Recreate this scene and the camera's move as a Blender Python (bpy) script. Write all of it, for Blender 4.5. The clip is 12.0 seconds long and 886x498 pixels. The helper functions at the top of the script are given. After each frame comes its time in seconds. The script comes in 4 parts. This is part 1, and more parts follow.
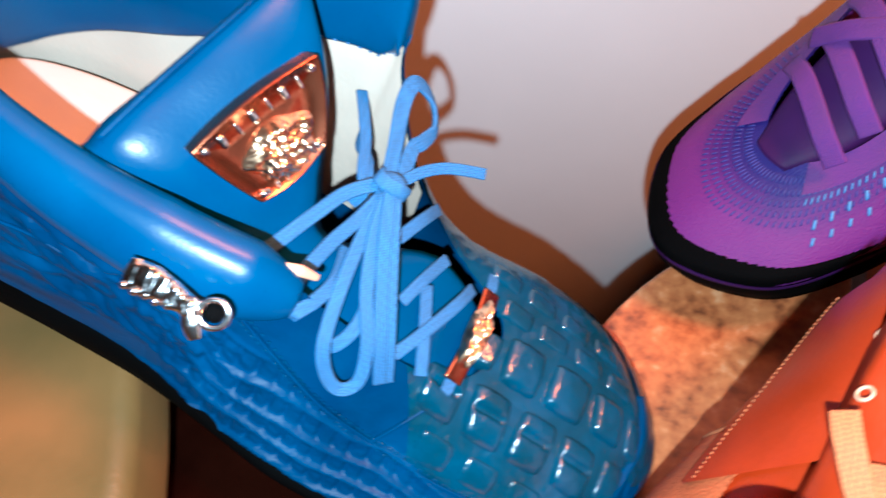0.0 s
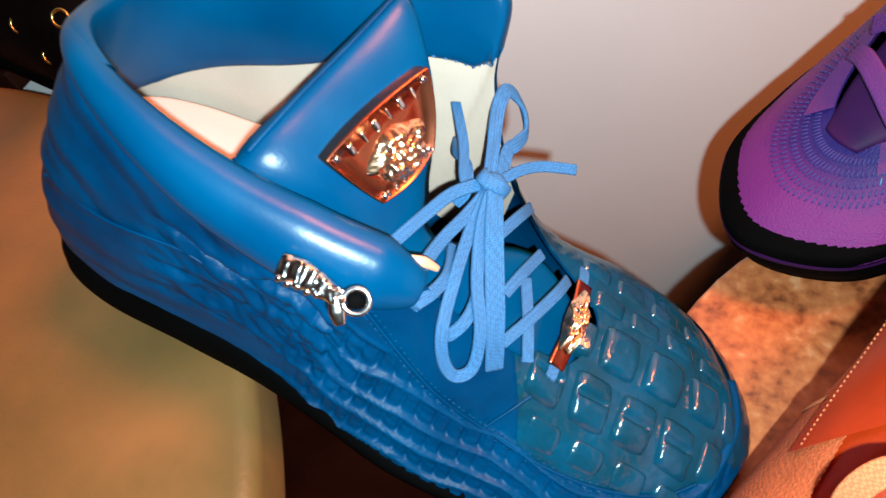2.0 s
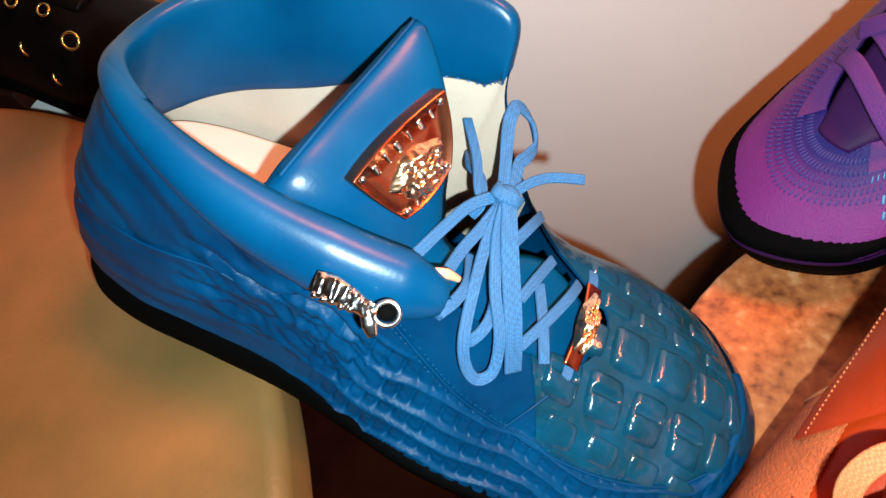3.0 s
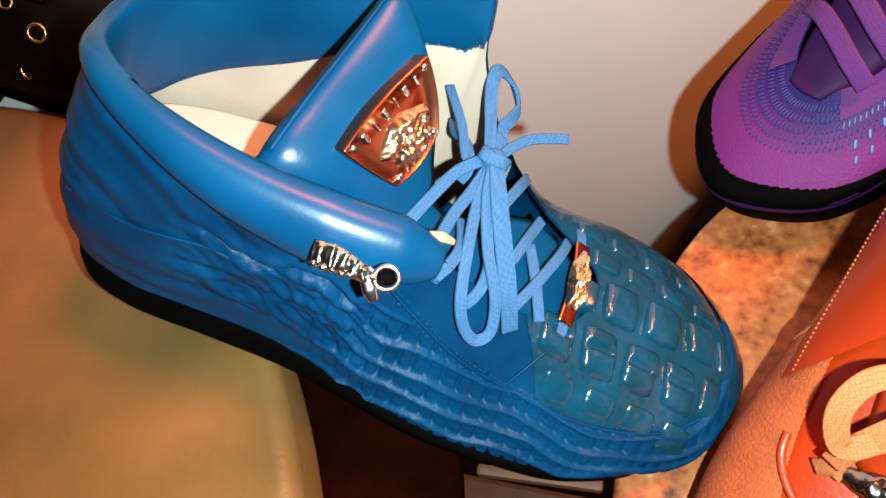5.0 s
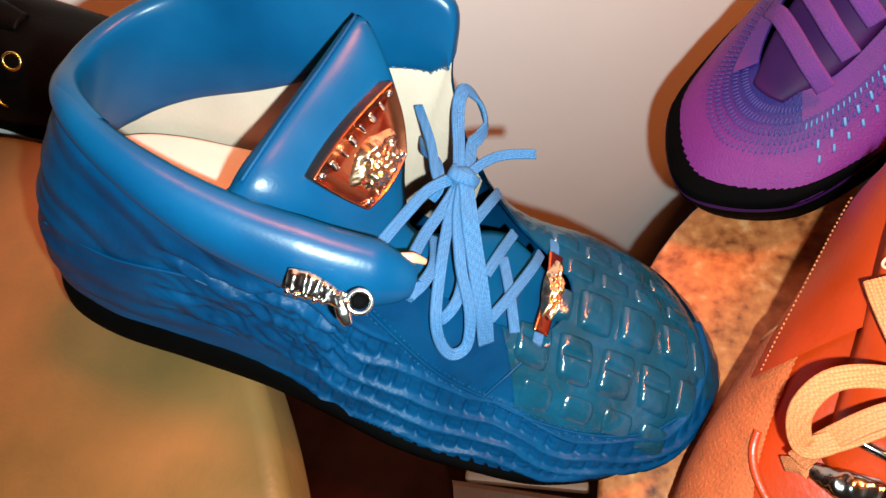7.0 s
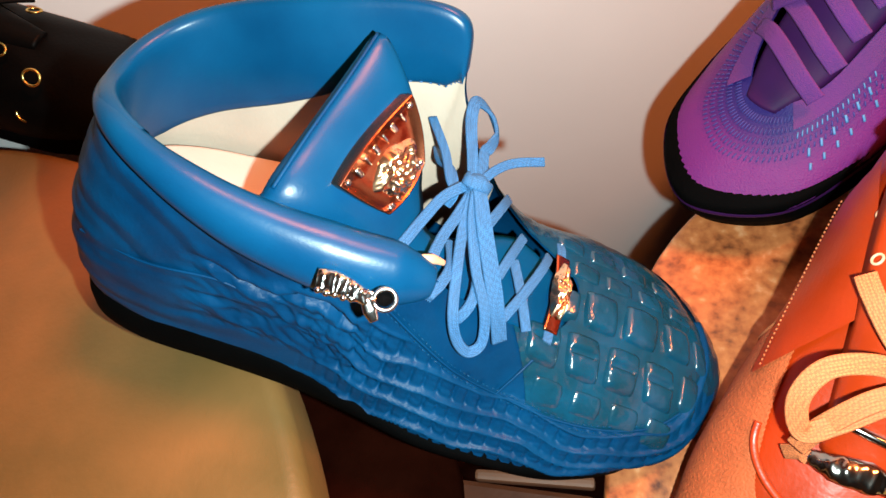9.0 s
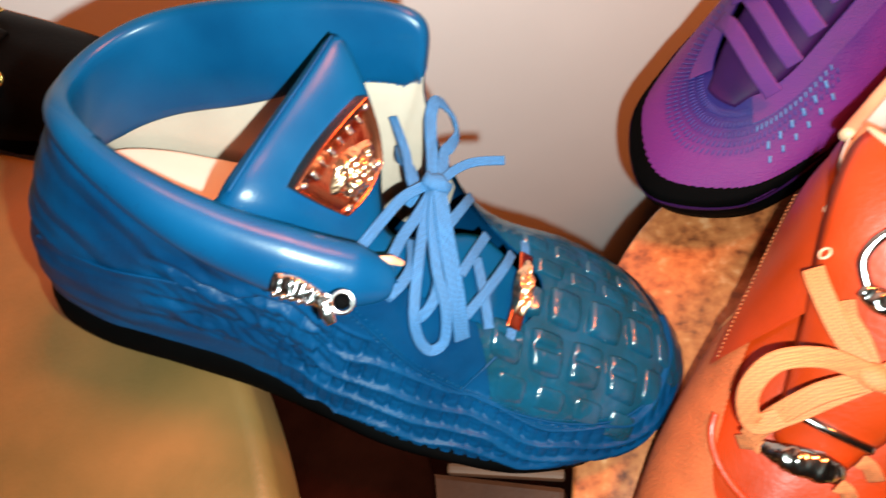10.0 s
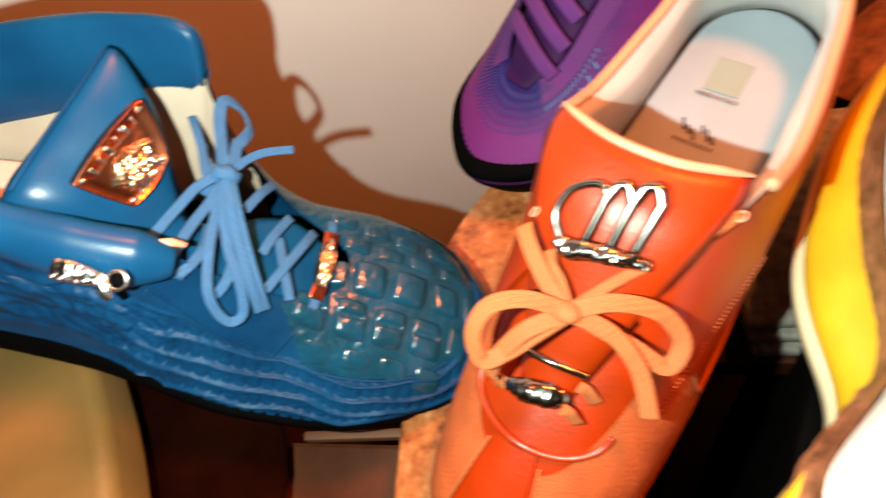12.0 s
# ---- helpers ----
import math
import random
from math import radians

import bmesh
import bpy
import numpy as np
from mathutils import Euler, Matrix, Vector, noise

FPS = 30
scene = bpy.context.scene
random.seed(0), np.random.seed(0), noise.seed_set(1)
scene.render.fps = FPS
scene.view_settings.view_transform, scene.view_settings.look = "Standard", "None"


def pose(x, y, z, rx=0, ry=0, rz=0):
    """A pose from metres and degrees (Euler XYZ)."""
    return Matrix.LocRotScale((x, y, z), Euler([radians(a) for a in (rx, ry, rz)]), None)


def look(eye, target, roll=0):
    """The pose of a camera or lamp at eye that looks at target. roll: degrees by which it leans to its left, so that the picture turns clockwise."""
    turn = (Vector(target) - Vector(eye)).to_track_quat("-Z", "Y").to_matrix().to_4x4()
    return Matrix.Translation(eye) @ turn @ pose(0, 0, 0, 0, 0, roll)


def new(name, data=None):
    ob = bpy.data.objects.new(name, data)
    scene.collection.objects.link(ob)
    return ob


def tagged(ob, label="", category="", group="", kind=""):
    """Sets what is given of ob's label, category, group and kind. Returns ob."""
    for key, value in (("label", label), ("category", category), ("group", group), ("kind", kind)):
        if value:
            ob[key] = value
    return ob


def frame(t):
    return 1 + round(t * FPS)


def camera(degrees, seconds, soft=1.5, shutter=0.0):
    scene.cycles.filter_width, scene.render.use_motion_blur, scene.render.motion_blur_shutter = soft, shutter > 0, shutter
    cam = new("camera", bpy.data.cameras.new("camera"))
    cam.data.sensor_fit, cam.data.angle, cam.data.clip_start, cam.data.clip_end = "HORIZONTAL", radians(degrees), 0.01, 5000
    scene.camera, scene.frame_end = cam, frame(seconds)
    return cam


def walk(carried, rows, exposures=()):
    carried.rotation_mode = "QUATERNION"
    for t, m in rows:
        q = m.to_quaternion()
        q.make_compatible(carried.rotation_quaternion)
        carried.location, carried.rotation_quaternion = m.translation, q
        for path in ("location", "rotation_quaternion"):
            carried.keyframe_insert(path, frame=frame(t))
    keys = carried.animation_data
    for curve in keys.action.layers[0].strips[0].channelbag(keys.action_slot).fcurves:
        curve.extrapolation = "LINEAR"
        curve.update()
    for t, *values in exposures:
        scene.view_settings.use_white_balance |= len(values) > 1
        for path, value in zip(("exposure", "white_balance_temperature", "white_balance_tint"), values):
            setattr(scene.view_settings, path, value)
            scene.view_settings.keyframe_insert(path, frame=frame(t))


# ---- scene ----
cam = camera(68.4, 12.0, shutter=0.8)
PATH = [
    (0, (0.1317, -0.0727, 0.9852), (-0.4149, 0.8326, -0.5933), -13.0),
    (0.5, (0.1238, -0.0856, 0.9847), (-0.4962, 0.8492, -0.5489), -17.9),
    (1, (0.1181, -0.0896, 0.9864), (-0.5131, 0.8270, -0.5535), -18.2),
    (1.5, (0.1209, -0.0914, 0.9863), (-0.5246, 0.8358, -0.5414), -18.6),
    (2, (0.1190, -0.0981, 0.9953), (-0.5475, 0.8456, -0.5131), -19.8),
    (2.5, (0.1168, -0.1000, 1.0040), (-0.5522, 0.8436, -0.5033), -20.7),
    (4.5, (0.111, -0.114, 1.013), (-0.498, 0.863, -0.622), -22.0),
    (5, (0.112, -0.111, 1.01), (-0.507, 0.853, -0.629), -23.1),
    (5.5, (0.114, -0.107, 1.012), (-0.503, 0.864, -0.625), -23.6),
    (6, (0.121, -0.103, 1.013), (-0.483, 0.862, -0.632), -24.3),
    (6.5, (0.121, -0.104, 1.015), (-0.494, 0.845, -0.635), -25.3),
    (7, (0.12, -0.106, 1.017), (-0.477, 0.856, -0.632), -24.8),
    (9, (0.116, -0.118, 1.028), (-0.463, 0.885, -0.602), -23.7),
    (9.5, (0.115, -0.118, 1.028), (-0.457, 0.872, -0.613), -24.5),
    (10, (0.126, -0.114, 1.029), (-0.412, 0.87, -0.627), -23.6),
    (10.5, (0.154, -0.11, 1.032), (-0.365, 0.884, -0.624), -23.9),
    (11, (0.173, -0.115, 1.032), (-0.332, 0.878, -0.629), -23.7),
    (11.5, (0.18, -0.123, 1.032), (-0.325, 0.844, -0.645), -24.6),
    (12, (0.214, -0.13, 1.034), (-0.254, 0.855, -0.643), -24.6),
]
walk(cam, [(t, look(eye, target, roll)) for t, eye, target, roll in PATH],
     exposures=[(0.0, 0.05, 5300, 10), (0.5, -0.05, 5550, 10), (2.0, -0.12, 5950, 10), (4.5, -0.06, 6500, 10), (10.0, 0.0, 6600, 10), (11.0, -0.1, 7100, 10), (12.0, -0.18, 7600, 10)])

# ---- light: the phone's own flash beside the lens, and a dim warm room lamp ----
FLASH_EYE, FLASH_POWER = (0.141, -0.119, 1.010), 10.4
flash_data = bpy.data.lights.new("phone_flash", "POINT")
flash_data.energy, flash_data.color, flash_data.shadow_soft_size = FLASH_POWER, (0.80, 1.0, 0.98), 0.003
flash = new("phone_flash", flash_data)
flash.location = FLASH_EYE
bulb_data = bpy.data.lights.new("room_lamp", "AREA")
bulb_data.energy, bulb_data.color, bulb_data.shape, bulb_data.size = 22.0, (1.0, 0.24, 0.06), "DISK", 0.20
bulb = new("room_lamp", bulb_data)
bulb.matrix_world = look((0.60, 0.20, 1.75), (-0.05, 0.15, 0.8))
world = bpy.data.worlds.new("room_air")
scene.world = world
world.use_nodes = True
world.node_tree.nodes["Background"].inputs[0].default_value = (1.0, 0.55, 0.28, 1)
world.node_tree.nodes["Background"].inputs[1].default_value = 0.006


# ---- materials ----
def mat(name, colour, rough=0.5, metal=0.0, vary=0.12, scale=40.0, bump=0.15, fine=400.0, coat=0.0, second=None, sheen=0.0, spec=0.5, bump_dist=0.0006, weave=0.0):
    m = bpy.data.materials.new(name)
    m.use_nodes = True
    nt = m.node_tree
    b = nt.nodes["Principled BSDF"]
    tc = nt.nodes.new("ShaderNodeTexCoord")
    n1 = nt.nodes.new("ShaderNodeTexNoise")
    n1.inputs["Scale"].default_value, n1.inputs["Detail"].default_value = scale, 6
    nt.links.new(tc.outputs["Object"], n1.inputs["Vector"])
    ramp = nt.nodes.new("ShaderNodeValToRGB")
    c2 = second or tuple(c * (1 - vary * 2) for c in colour)
    ramp.color_ramp.elements[0].position, ramp.color_ramp.elements[1].position = 0.3, 0.7
    ramp.color_ramp.elements[0].color = (*c2, 1)
    ramp.color_ramp.elements[1].color = (*(min(1, c * (1 + vary)) for c in colour), 1)
    nt.links.new(n1.outputs["Fac"], ramp.inputs[0])
    nt.links.new(ramp.outputs[0], b.inputs["Base Color"])
    if weave:
        cc = nt.nodes.new("ShaderNodeTexChecker")
        cc.inputs["Scale"].default_value = weave
        nt.links.new(tc.outputs["Object"], cc.inputs["Vector"])
        nt.links.new(ramp.outputs[0], cc.inputs["Color1"])
        cc.inputs["Color2"].default_value = (*(c * 0.62 for c in colour), 1)
        nt.links.new(cc.outputs["Color"], b.inputs["Base Color"])
    n2 = nt.nodes.new("ShaderNodeTexNoise")
    n2.inputs["Scale"].default_value, n2.inputs["Detail"].default_value = fine, 4
    nt.links.new(tc.outputs["Object"], n2.inputs["Vector"])
    rr = nt.nodes.new("ShaderNodeMapRange")
    rr.inputs["To Min"].default_value, rr.inputs["To Max"].default_value = max(0.02, rough * 0.75), min(1, rough * 1.25)
    nt.links.new(n1.outputs["Fac"], rr.inputs[0])
    nt.links.new(rr.outputs[0], b.inputs["Roughness"])
    if bump:
        bp = nt.nodes.new("ShaderNodeBump")
        bp.inputs["Strength"].default_value, bp.inputs["Distance"].default_value = bump, bump_dist
        if weave:
            ck = nt.nodes.new("ShaderNodeTexChecker")
            ck.inputs["Scale"].default_value = weave
            nt.links.new(tc.outputs["Object"], ck.inputs["Vector"])
            mx = nt.nodes.new("ShaderNodeMix")
            mx.inputs[0].default_value = 0.35
            nt.links.new(ck.outputs["Fac"], mx.inputs[2])
            nt.links.new(n2.outputs["Fac"], mx.inputs[3])
            nt.links.new(mx.outputs[0], bp.inputs["Height"])
        else:
            nt.links.new(n2.outputs["Fac"], bp.inputs["Height"])
        nt.links.new(bp.outputs[0], b.inputs["Normal"])
    b.inputs["Metallic"].default_value = metal
    b.inputs["Coat Weight"].default_value = coat
    b.inputs["Coat Roughness"].default_value = 0.15
    b.inputs["Sheen Weight"].default_value = sheen
    b.inputs["Specular IOR Level"].default_value = spec
    return m


def mottled(name, stops, coarse, fine, rough):
    """Polished stone: blotches at two scales, coloured by a ramp."""
    m = mat(name, stops[1][1], rough, bump=0.15, fine=fine)
    nt = m.node_tree
    tc = nt.nodes.new("ShaderNodeTexCoord")
    big, small = nt.nodes.new("ShaderNodeTexNoise"), nt.nodes.new("ShaderNodeTexNoise")
    big.inputs["Scale"].default_value, big.inputs["Detail"].default_value, big.inputs["Distortion"].default_value = coarse, 5, 0.8
    small.inputs["Scale"].default_value, small.inputs["Detail"].default_value = fine, 4
    mix = nt.nodes.new("ShaderNodeMix")
    mix.inputs[0].default_value = 0.42
    for nd, slot in ((big, 2), (small, 3)):
        nt.links.new(tc.outputs["Object"], nd.inputs["Vector"])
        nt.links.new(nd.outputs["Fac"], mix.inputs[slot])
    ramp = nt.nodes.new("ShaderNodeValToRGB")
    els = ramp.color_ramp.elements
    while len(els) < len(stops):
        els.new(0.5)
    for el, (at, col) in zip(els, stops):
        el.position, el.color = at, (*col, 1)
    nt.links.new(mix.outputs[0], ramp.inputs[0])
    nt.links.new(ramp.outputs[0], nt.nodes["Principled BSDF"].inputs["Base Color"])
    return m


def toe_fade(name, toe, middle, vamp):
    """A knit dyed in a fade: one colour at the toe and low sides, another round the lacing."""
    m = mat(name, middle, 0.62, bump=0.7, fine=1100, spec=0.3)
    nt = m.node_tree
    link = nt.links.new
    tc, sep = nt.nodes.new("ShaderNodeTexCoord"), nt.nodes.new("ShaderNodeSeparateXYZ")
    link(tc.outputs["Object"], sep.inputs[0])

    def calc(op, a, b=0.0):
        nd = nt.nodes.new("ShaderNodeMath")
        nd.operation = op
        for k, val in enumerate((a, b)):
            if isinstance(val, float):
                nd.inputs[k].default_value = val
            else:
                link(val, nd.inputs[k])
        return nd.outputs[0]
    ahead = calc("MULTIPLY", calc("MAXIMUM", calc("SUBTRACT", sep.outputs[0], 0.226), 0.0), 34.0)
    aside = calc("MULTIPLY", sep.outputs[1], 29.0)
    far = calc("SQRT", calc("ADD", calc("POWER", ahead, 2.0), calc("MULTIPLY", aside, aside)))
    grain = nt.nodes.new("ShaderNodeTexNoise")
    grain.inputs["Scale"].default_value, grain.inputs["Detail"].default_value = 90, 4
    link(tc.outputs["Object"], grain.inputs["Vector"])
    far = calc("ADD", far, calc("MULTIPLY", calc("SUBTRACT", grain.outputs["Fac"], 0.5), 0.35))
    ramp = nt.nodes.new("ShaderNodeValToRGB")
    els = ramp.color_ramp.elements
    els.new(0.5)
    for el, at, col in zip(els, (0.30, 0.44, 0.60), (vamp, middle, toe)):
        el.position, el.color = at, (*col, 1)
    link(calc("MULTIPLY", far, 0.5), ramp.inputs[0])
    link(ramp.outputs[0], nt.nodes["Principled BSDF"].inputs["Base Color"])
    return m


BLUE = mat("blue_leather", (0.0004, 0.037, 0.102), 0.42, vary=0.16, scale=30, bump=0.35, fine=600, second=(0.0004, 0.020, 0.062), spec=0.10)
BLUE_SMOOTH = mat("smooth_blue_leather", (0.0008, 0.046, 0.116), 0.30, vary=0.10, scale=25, bump=0.07, fine=800, second=(0.0006, 0.033, 0.092), spec=0.18)
CROC = mat("teal_crocodile_leather", (0.0012, 0.038, 0.078), 0.19, vary=0.3, scale=60, bump=0.5, fine=260, bump_dist=0.0010, second=(0.003, 0.030, 0.050), spec=0.7)
LACE_BLUE = mat("light_blue_lace", (0.028, 0.130, 0.30), 0.8, vary=0.1, scale=60, bump=0.9, fine=1500, weave=1400)
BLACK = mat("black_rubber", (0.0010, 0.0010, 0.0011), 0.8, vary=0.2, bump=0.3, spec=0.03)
CREAM = mat("cream_lining", (0.44, 0.34, 0.27), 0.7, vary=0.06, scale=25, bump=0.3, fine=500)
WHITE_IN = mat("white_insole", (0.48, 0.45, 0.40), 0.65, vary=0.05, scale=20)
GOLD = mat("rose_gold", (0.95, 0.58, 0.36), 0.22, 1.0, vary=0.06, bump=0.15, fine=300)
COPPER = mat("copper_plate", (0.52, 0.15, 0.075), 0.26, 1.0, vary=0.05, bump=0.05)
SILVER = mat("silver_metal", (0.72, 0.72, 0.72), 0.16, 1.0, vary=0.1, bump=0.2)
STEEL = mat("dark_polished_steel", (0.30, 0.28, 0.26), 0.15, 1.0, vary=0.1, bump=0.05)
ORANGE = mat("orange_leather", (0.33, 0.023, 0.001), 0.38, vary=0.1, scale=30, bump=0.25, fine=500)
ORANGE_MESH = mat("orange_mesh", (0.42, 0.075, 0.016), 0.75, vary=0.12, scale=60, bump=0.9, fine=900)
ORANGE_LACE = mat("pale_orange_lace", (0.50, 0.125, 0.035), 0.8, vary=0.08, bump=0.8, fine=1400, weave=1200)
PINK_EDGE = mat("pale_edge_piping", (0.54, 0.28, 0.17), 0.5, vary=0.05)
GREYBLUE = mat("pale_blue_insole", (0.27, 0.32, 0.37), 0.6, vary=0.06, scale=20)
PURPLE = toe_fade("purple_knit", (0.108, 0.011, 0.128), (0.055, 0.007, 0.110), (0.016, 0.006, 0.100))
PURPLE_DARK = mat("dark_purple_overlay", (0.030, 0.005, 0.050), 0.6, vary=0.1, spec=0.12)
PURPLE_LACE = mat("violet_lace", (0.085, 0.012, 0.135), 0.8, vary=0.1, bump=0.8, fine=1400)
CYAN = mat("cyan_print", (0.06, 0.20, 0.42), 0.6)
YELLOW = mat("yellow_leather", (0.62, 0.36, 0.02), 0.4, vary=0.08)
BROWN_SNAKE = mat("brown_reptile_leather", (0.24, 0.10, 0.05), 0.45, vary=0.3, scale=120, bump=0.8, fine=250)
WHITE_LEATHER = mat("white_leather", (0.82, 0.80, 0.78), 0.4, vary=0.03)
STONE = mottled("mottled_tan_stone", ((0.34, (0.085, 0.020, 0.008)), (0.45, (0.28, 0.078, 0.024)), (0.57, (0.40, 0.130, 0.042)), (0.70, (0.54, 0.27, 0.13))), 48, 190, 0.35)
WALL = mat("white_wall_paint", (0.88, 0.86, 0.85), 0.8, vary=0.02, scale=6, bump=0.15, fine=120)
# invented brown for the unseen walls and ceiling, dark to cut bounced light
WALL_UNSEEN = mat("bounce_cutting_brown", (0.20, 0.15, 0.11), 0.8, vary=0.05, scale=5, bump=0.1)
# the olive second colour paints the shoe's lamp shadow into the tan as blotches
TAN = mat("tan_with_olive_shade", (0.205, 0.096, 0.027), 0.5, vary=0.12, second=(0.105, 0.066, 0.018), scale=11, bump=0.3, fine=300)
WOOD = mat("dark_brown_wood", (0.030, 0.007, 0.003), 0.55, vary=0.3, scale=20, bump=0.3, spec=0.12)
WOOD_LIGHT = mat("reddish_brown_wood", (0.085, 0.021, 0.007), 0.5, vary=0.25, scale=16, bump=0.2, spec=0.2)
GREY_CLOTH = mat("grey_patterned_cloth", (0.20, 0.19, 0.16), 0.8, vary=0.3, scale=150, bump=0.6)
INK = mat("black_ink", (0.02, 0.02, 0.025), 0.6, vary=0.05)


# ---- mesh helpers ----
def part(name, bm, material, parent=None, label="", smooth=True):
    me = bpy.data.meshes.new(name)
    if isinstance(bm, tuple):
        me.from_pydata(*bm)
        me.update()
        b2 = bmesh.new()
        b2.from_mesh(me)
        bmesh.ops.recalc_face_normals(b2, faces=b2.faces)
        b2.to_mesh(me)
        b2.free()
    else:
        bmesh.ops.recalc_face_normals(bm, faces=bm.faces)
        bm.to_mesh(me)
        bm.free()
    if smooth:
        me.shade_smooth()
    me.materials.append(material)
    ob = new(name, me)
    ob.parent = parent
    if label:
        ob["label"] = label
    return ob


def thing(name, m, label, category, group="", kind=""):
    e = new(name)
    e.empty_display_size = 0.05
    e.matrix_world = m
    return tagged(e, label, category, group, kind)


def crom(keys, count, closed=False):
    """Catmull-Rom through keys (n x d), count samples."""
    k = np.array(keys, float)
    n = len(k)
    out = []
    for u in np.linspace(0, n if closed else n - 1, count, endpoint=not closed):
        i = min(int(u), n - 1 if closed else n - 2)
        f = u - i
        if closed:
            p0, p1, p2, p3 = k[(i - 1) % n], k[i % n], k[(i + 1) % n], k[(i + 2) % n]
        else:
            p0, p1, p2, p3 = k[max(i - 1, 0)], k[i], k[i + 1], k[min(i + 2, n - 1)]
        out.append(0.5 * (2 * p1 + (p2 - p0) * f + (2 * p0 - 5 * p1 + 4 * p2 - p3) * f * f + (3 * p1 - p0 - 3 * p2 + p3) * f ** 3))
    return np.array(out)


def grid(pts, closed_u=False, closed_v=False):
    """(verts, edges, faces) of an array of points nu x nv x 3."""
    nu, nv = pts.shape[:2]
    faces = []
    for i in range(nu if closed_u else nu - 1):
        for j in range(nv if closed_v else nv - 1):
            a, b = i * nv + j, ((i + 1) % nu) * nv + j
            c, d = ((i + 1) % nu) * nv + (j + 1) % nv, i * nv + (j + 1) % nv
            faces.append((a, b, c, d))
    return ([tuple(p) for p in pts.reshape(-1, 3)], [], faces)


def merge(*parts_):
    v, f = [], []
    for pv, _, pf in parts_:
        o = len(v)
        v += pv
        f += [tuple(i + o for i in q) for q in pf]
    return (v, [], f)


def capped(g, nu, nv):
    """Closes both ends of a tube made by grid(closed_v)."""
    v, e, f = g
    return (v, e, f + [tuple(range(nv)), tuple((nu - 1) * nv + j for j in range(nv))])


def sweep(path, wide, thick, up=(0, 0, 1), count=40, sides=10, closed=False, power=2.6, ribs=0):
    """A strap or cord along a path: a flattened round section, wide across and thick along up."""
    p = crom(path, count, closed)
    wide = np.interp(np.linspace(0, 1, count), np.linspace(0, 1, len(np.atleast_1d(wide))), np.atleast_1d(wide))
    thick = np.interp(np.linspace(0, 1, count), np.linspace(0, 1, len(np.atleast_1d(thick))), np.atleast_1d(thick))
    tang = np.gradient(p, axis=0) if not closed else (np.roll(p, -1, 0) - np.roll(p, 1, 0))
    pts = np.zeros((count, sides, 3))
    ups = np.array(up, float)
    ups = crom(ups, count) if ups.ndim == 2 else np.tile(ups, (count, 1))
    for i in range(count):
        t = tang[i] / (np.linalg.norm(tang[i]) + 1e-12)
        s = np.cross(t, ups[i])
        s /= np.linalg.norm(s) + 1e-12
        n = np.cross(s, t)
        for j in range(sides):
            a = 2 * math.pi * j / sides
            ca, sa = math.cos(a), math.sin(a)
            cx = math.copysign(abs(ca) ** (2 / power), ca)
            sx = math.copysign(abs(sa) ** (2 / power), sa)
            if ribs:
                half = sides // 2
                top = j < half
                cx = 1 - 2 * (j if top else sides - 1 - j) / (half - 1)
                sx = (1 if top else -1) * ((1 - abs(cx) ** 6) ** 0.5 * (0.72 + 0.28 * math.cos(cx * math.pi * ribs)) + 0.02)
            pts[i, j] = p[i] + s * cx * wide[i] / 2 + n * sx * thick[i] / 2
    g = grid(pts, closed_u=closed, closed_v=True)
    return g if closed else capped(g, count, sides)


def box(bm, size, centre, bevel=0.0, seg=2, rot=None):
    r = bmesh.ops.create_cube(bm, size=1.0)
    m = Matrix.Translation(centre) @ (rot or Matrix()) @ Matrix.Diagonal((*size, 1))
    bmesh.ops.transform(bm, matrix=m, verts=r["verts"])
    if bevel:
        edges = list({e for v in r["verts"] for e in v.link_edges})
        bmesh.ops.bevel(bm, geom=edges, offset=bevel, segments=seg, affect="EDGES", profile=0.6)
    return bm


def slab_mesh(outline, z0, z1, bevel=0.006, rings=5):
    """A solid plate of any outline (n x 2), with rounded upper and lower edges."""
    o = np.array(outline)
    c = o.mean(0)
    rows = []
    def ring(inset, z):
        d = o - c
        l = np.linalg.norm(d, axis=1, keepdims=True)
        q = c + d * (1 - inset / l)
        return np.column_stack([q, np.full(len(q), z)])
    for i in range(rings):
        a = math.pi / 2 * i / (rings - 1)
        rows.append(ring(bevel * (1 - math.sin(a)), z0 + bevel * (1 - math.cos(a))))
    for i in range(rings):
        a = math.pi / 2 * i / (rings - 1)
        rows.append(ring(bevel * (1 - math.cos(a)), z1 - bevel * (1 - math.sin(a))))
    pts = np.array(rows)
    v, e, f = grid(pts, closed_v=True)
    n = len(o)
    f += [tuple(range(n)), tuple((len(rows) - 1) * n + j for j in range(n))]
    return (v, e, f)


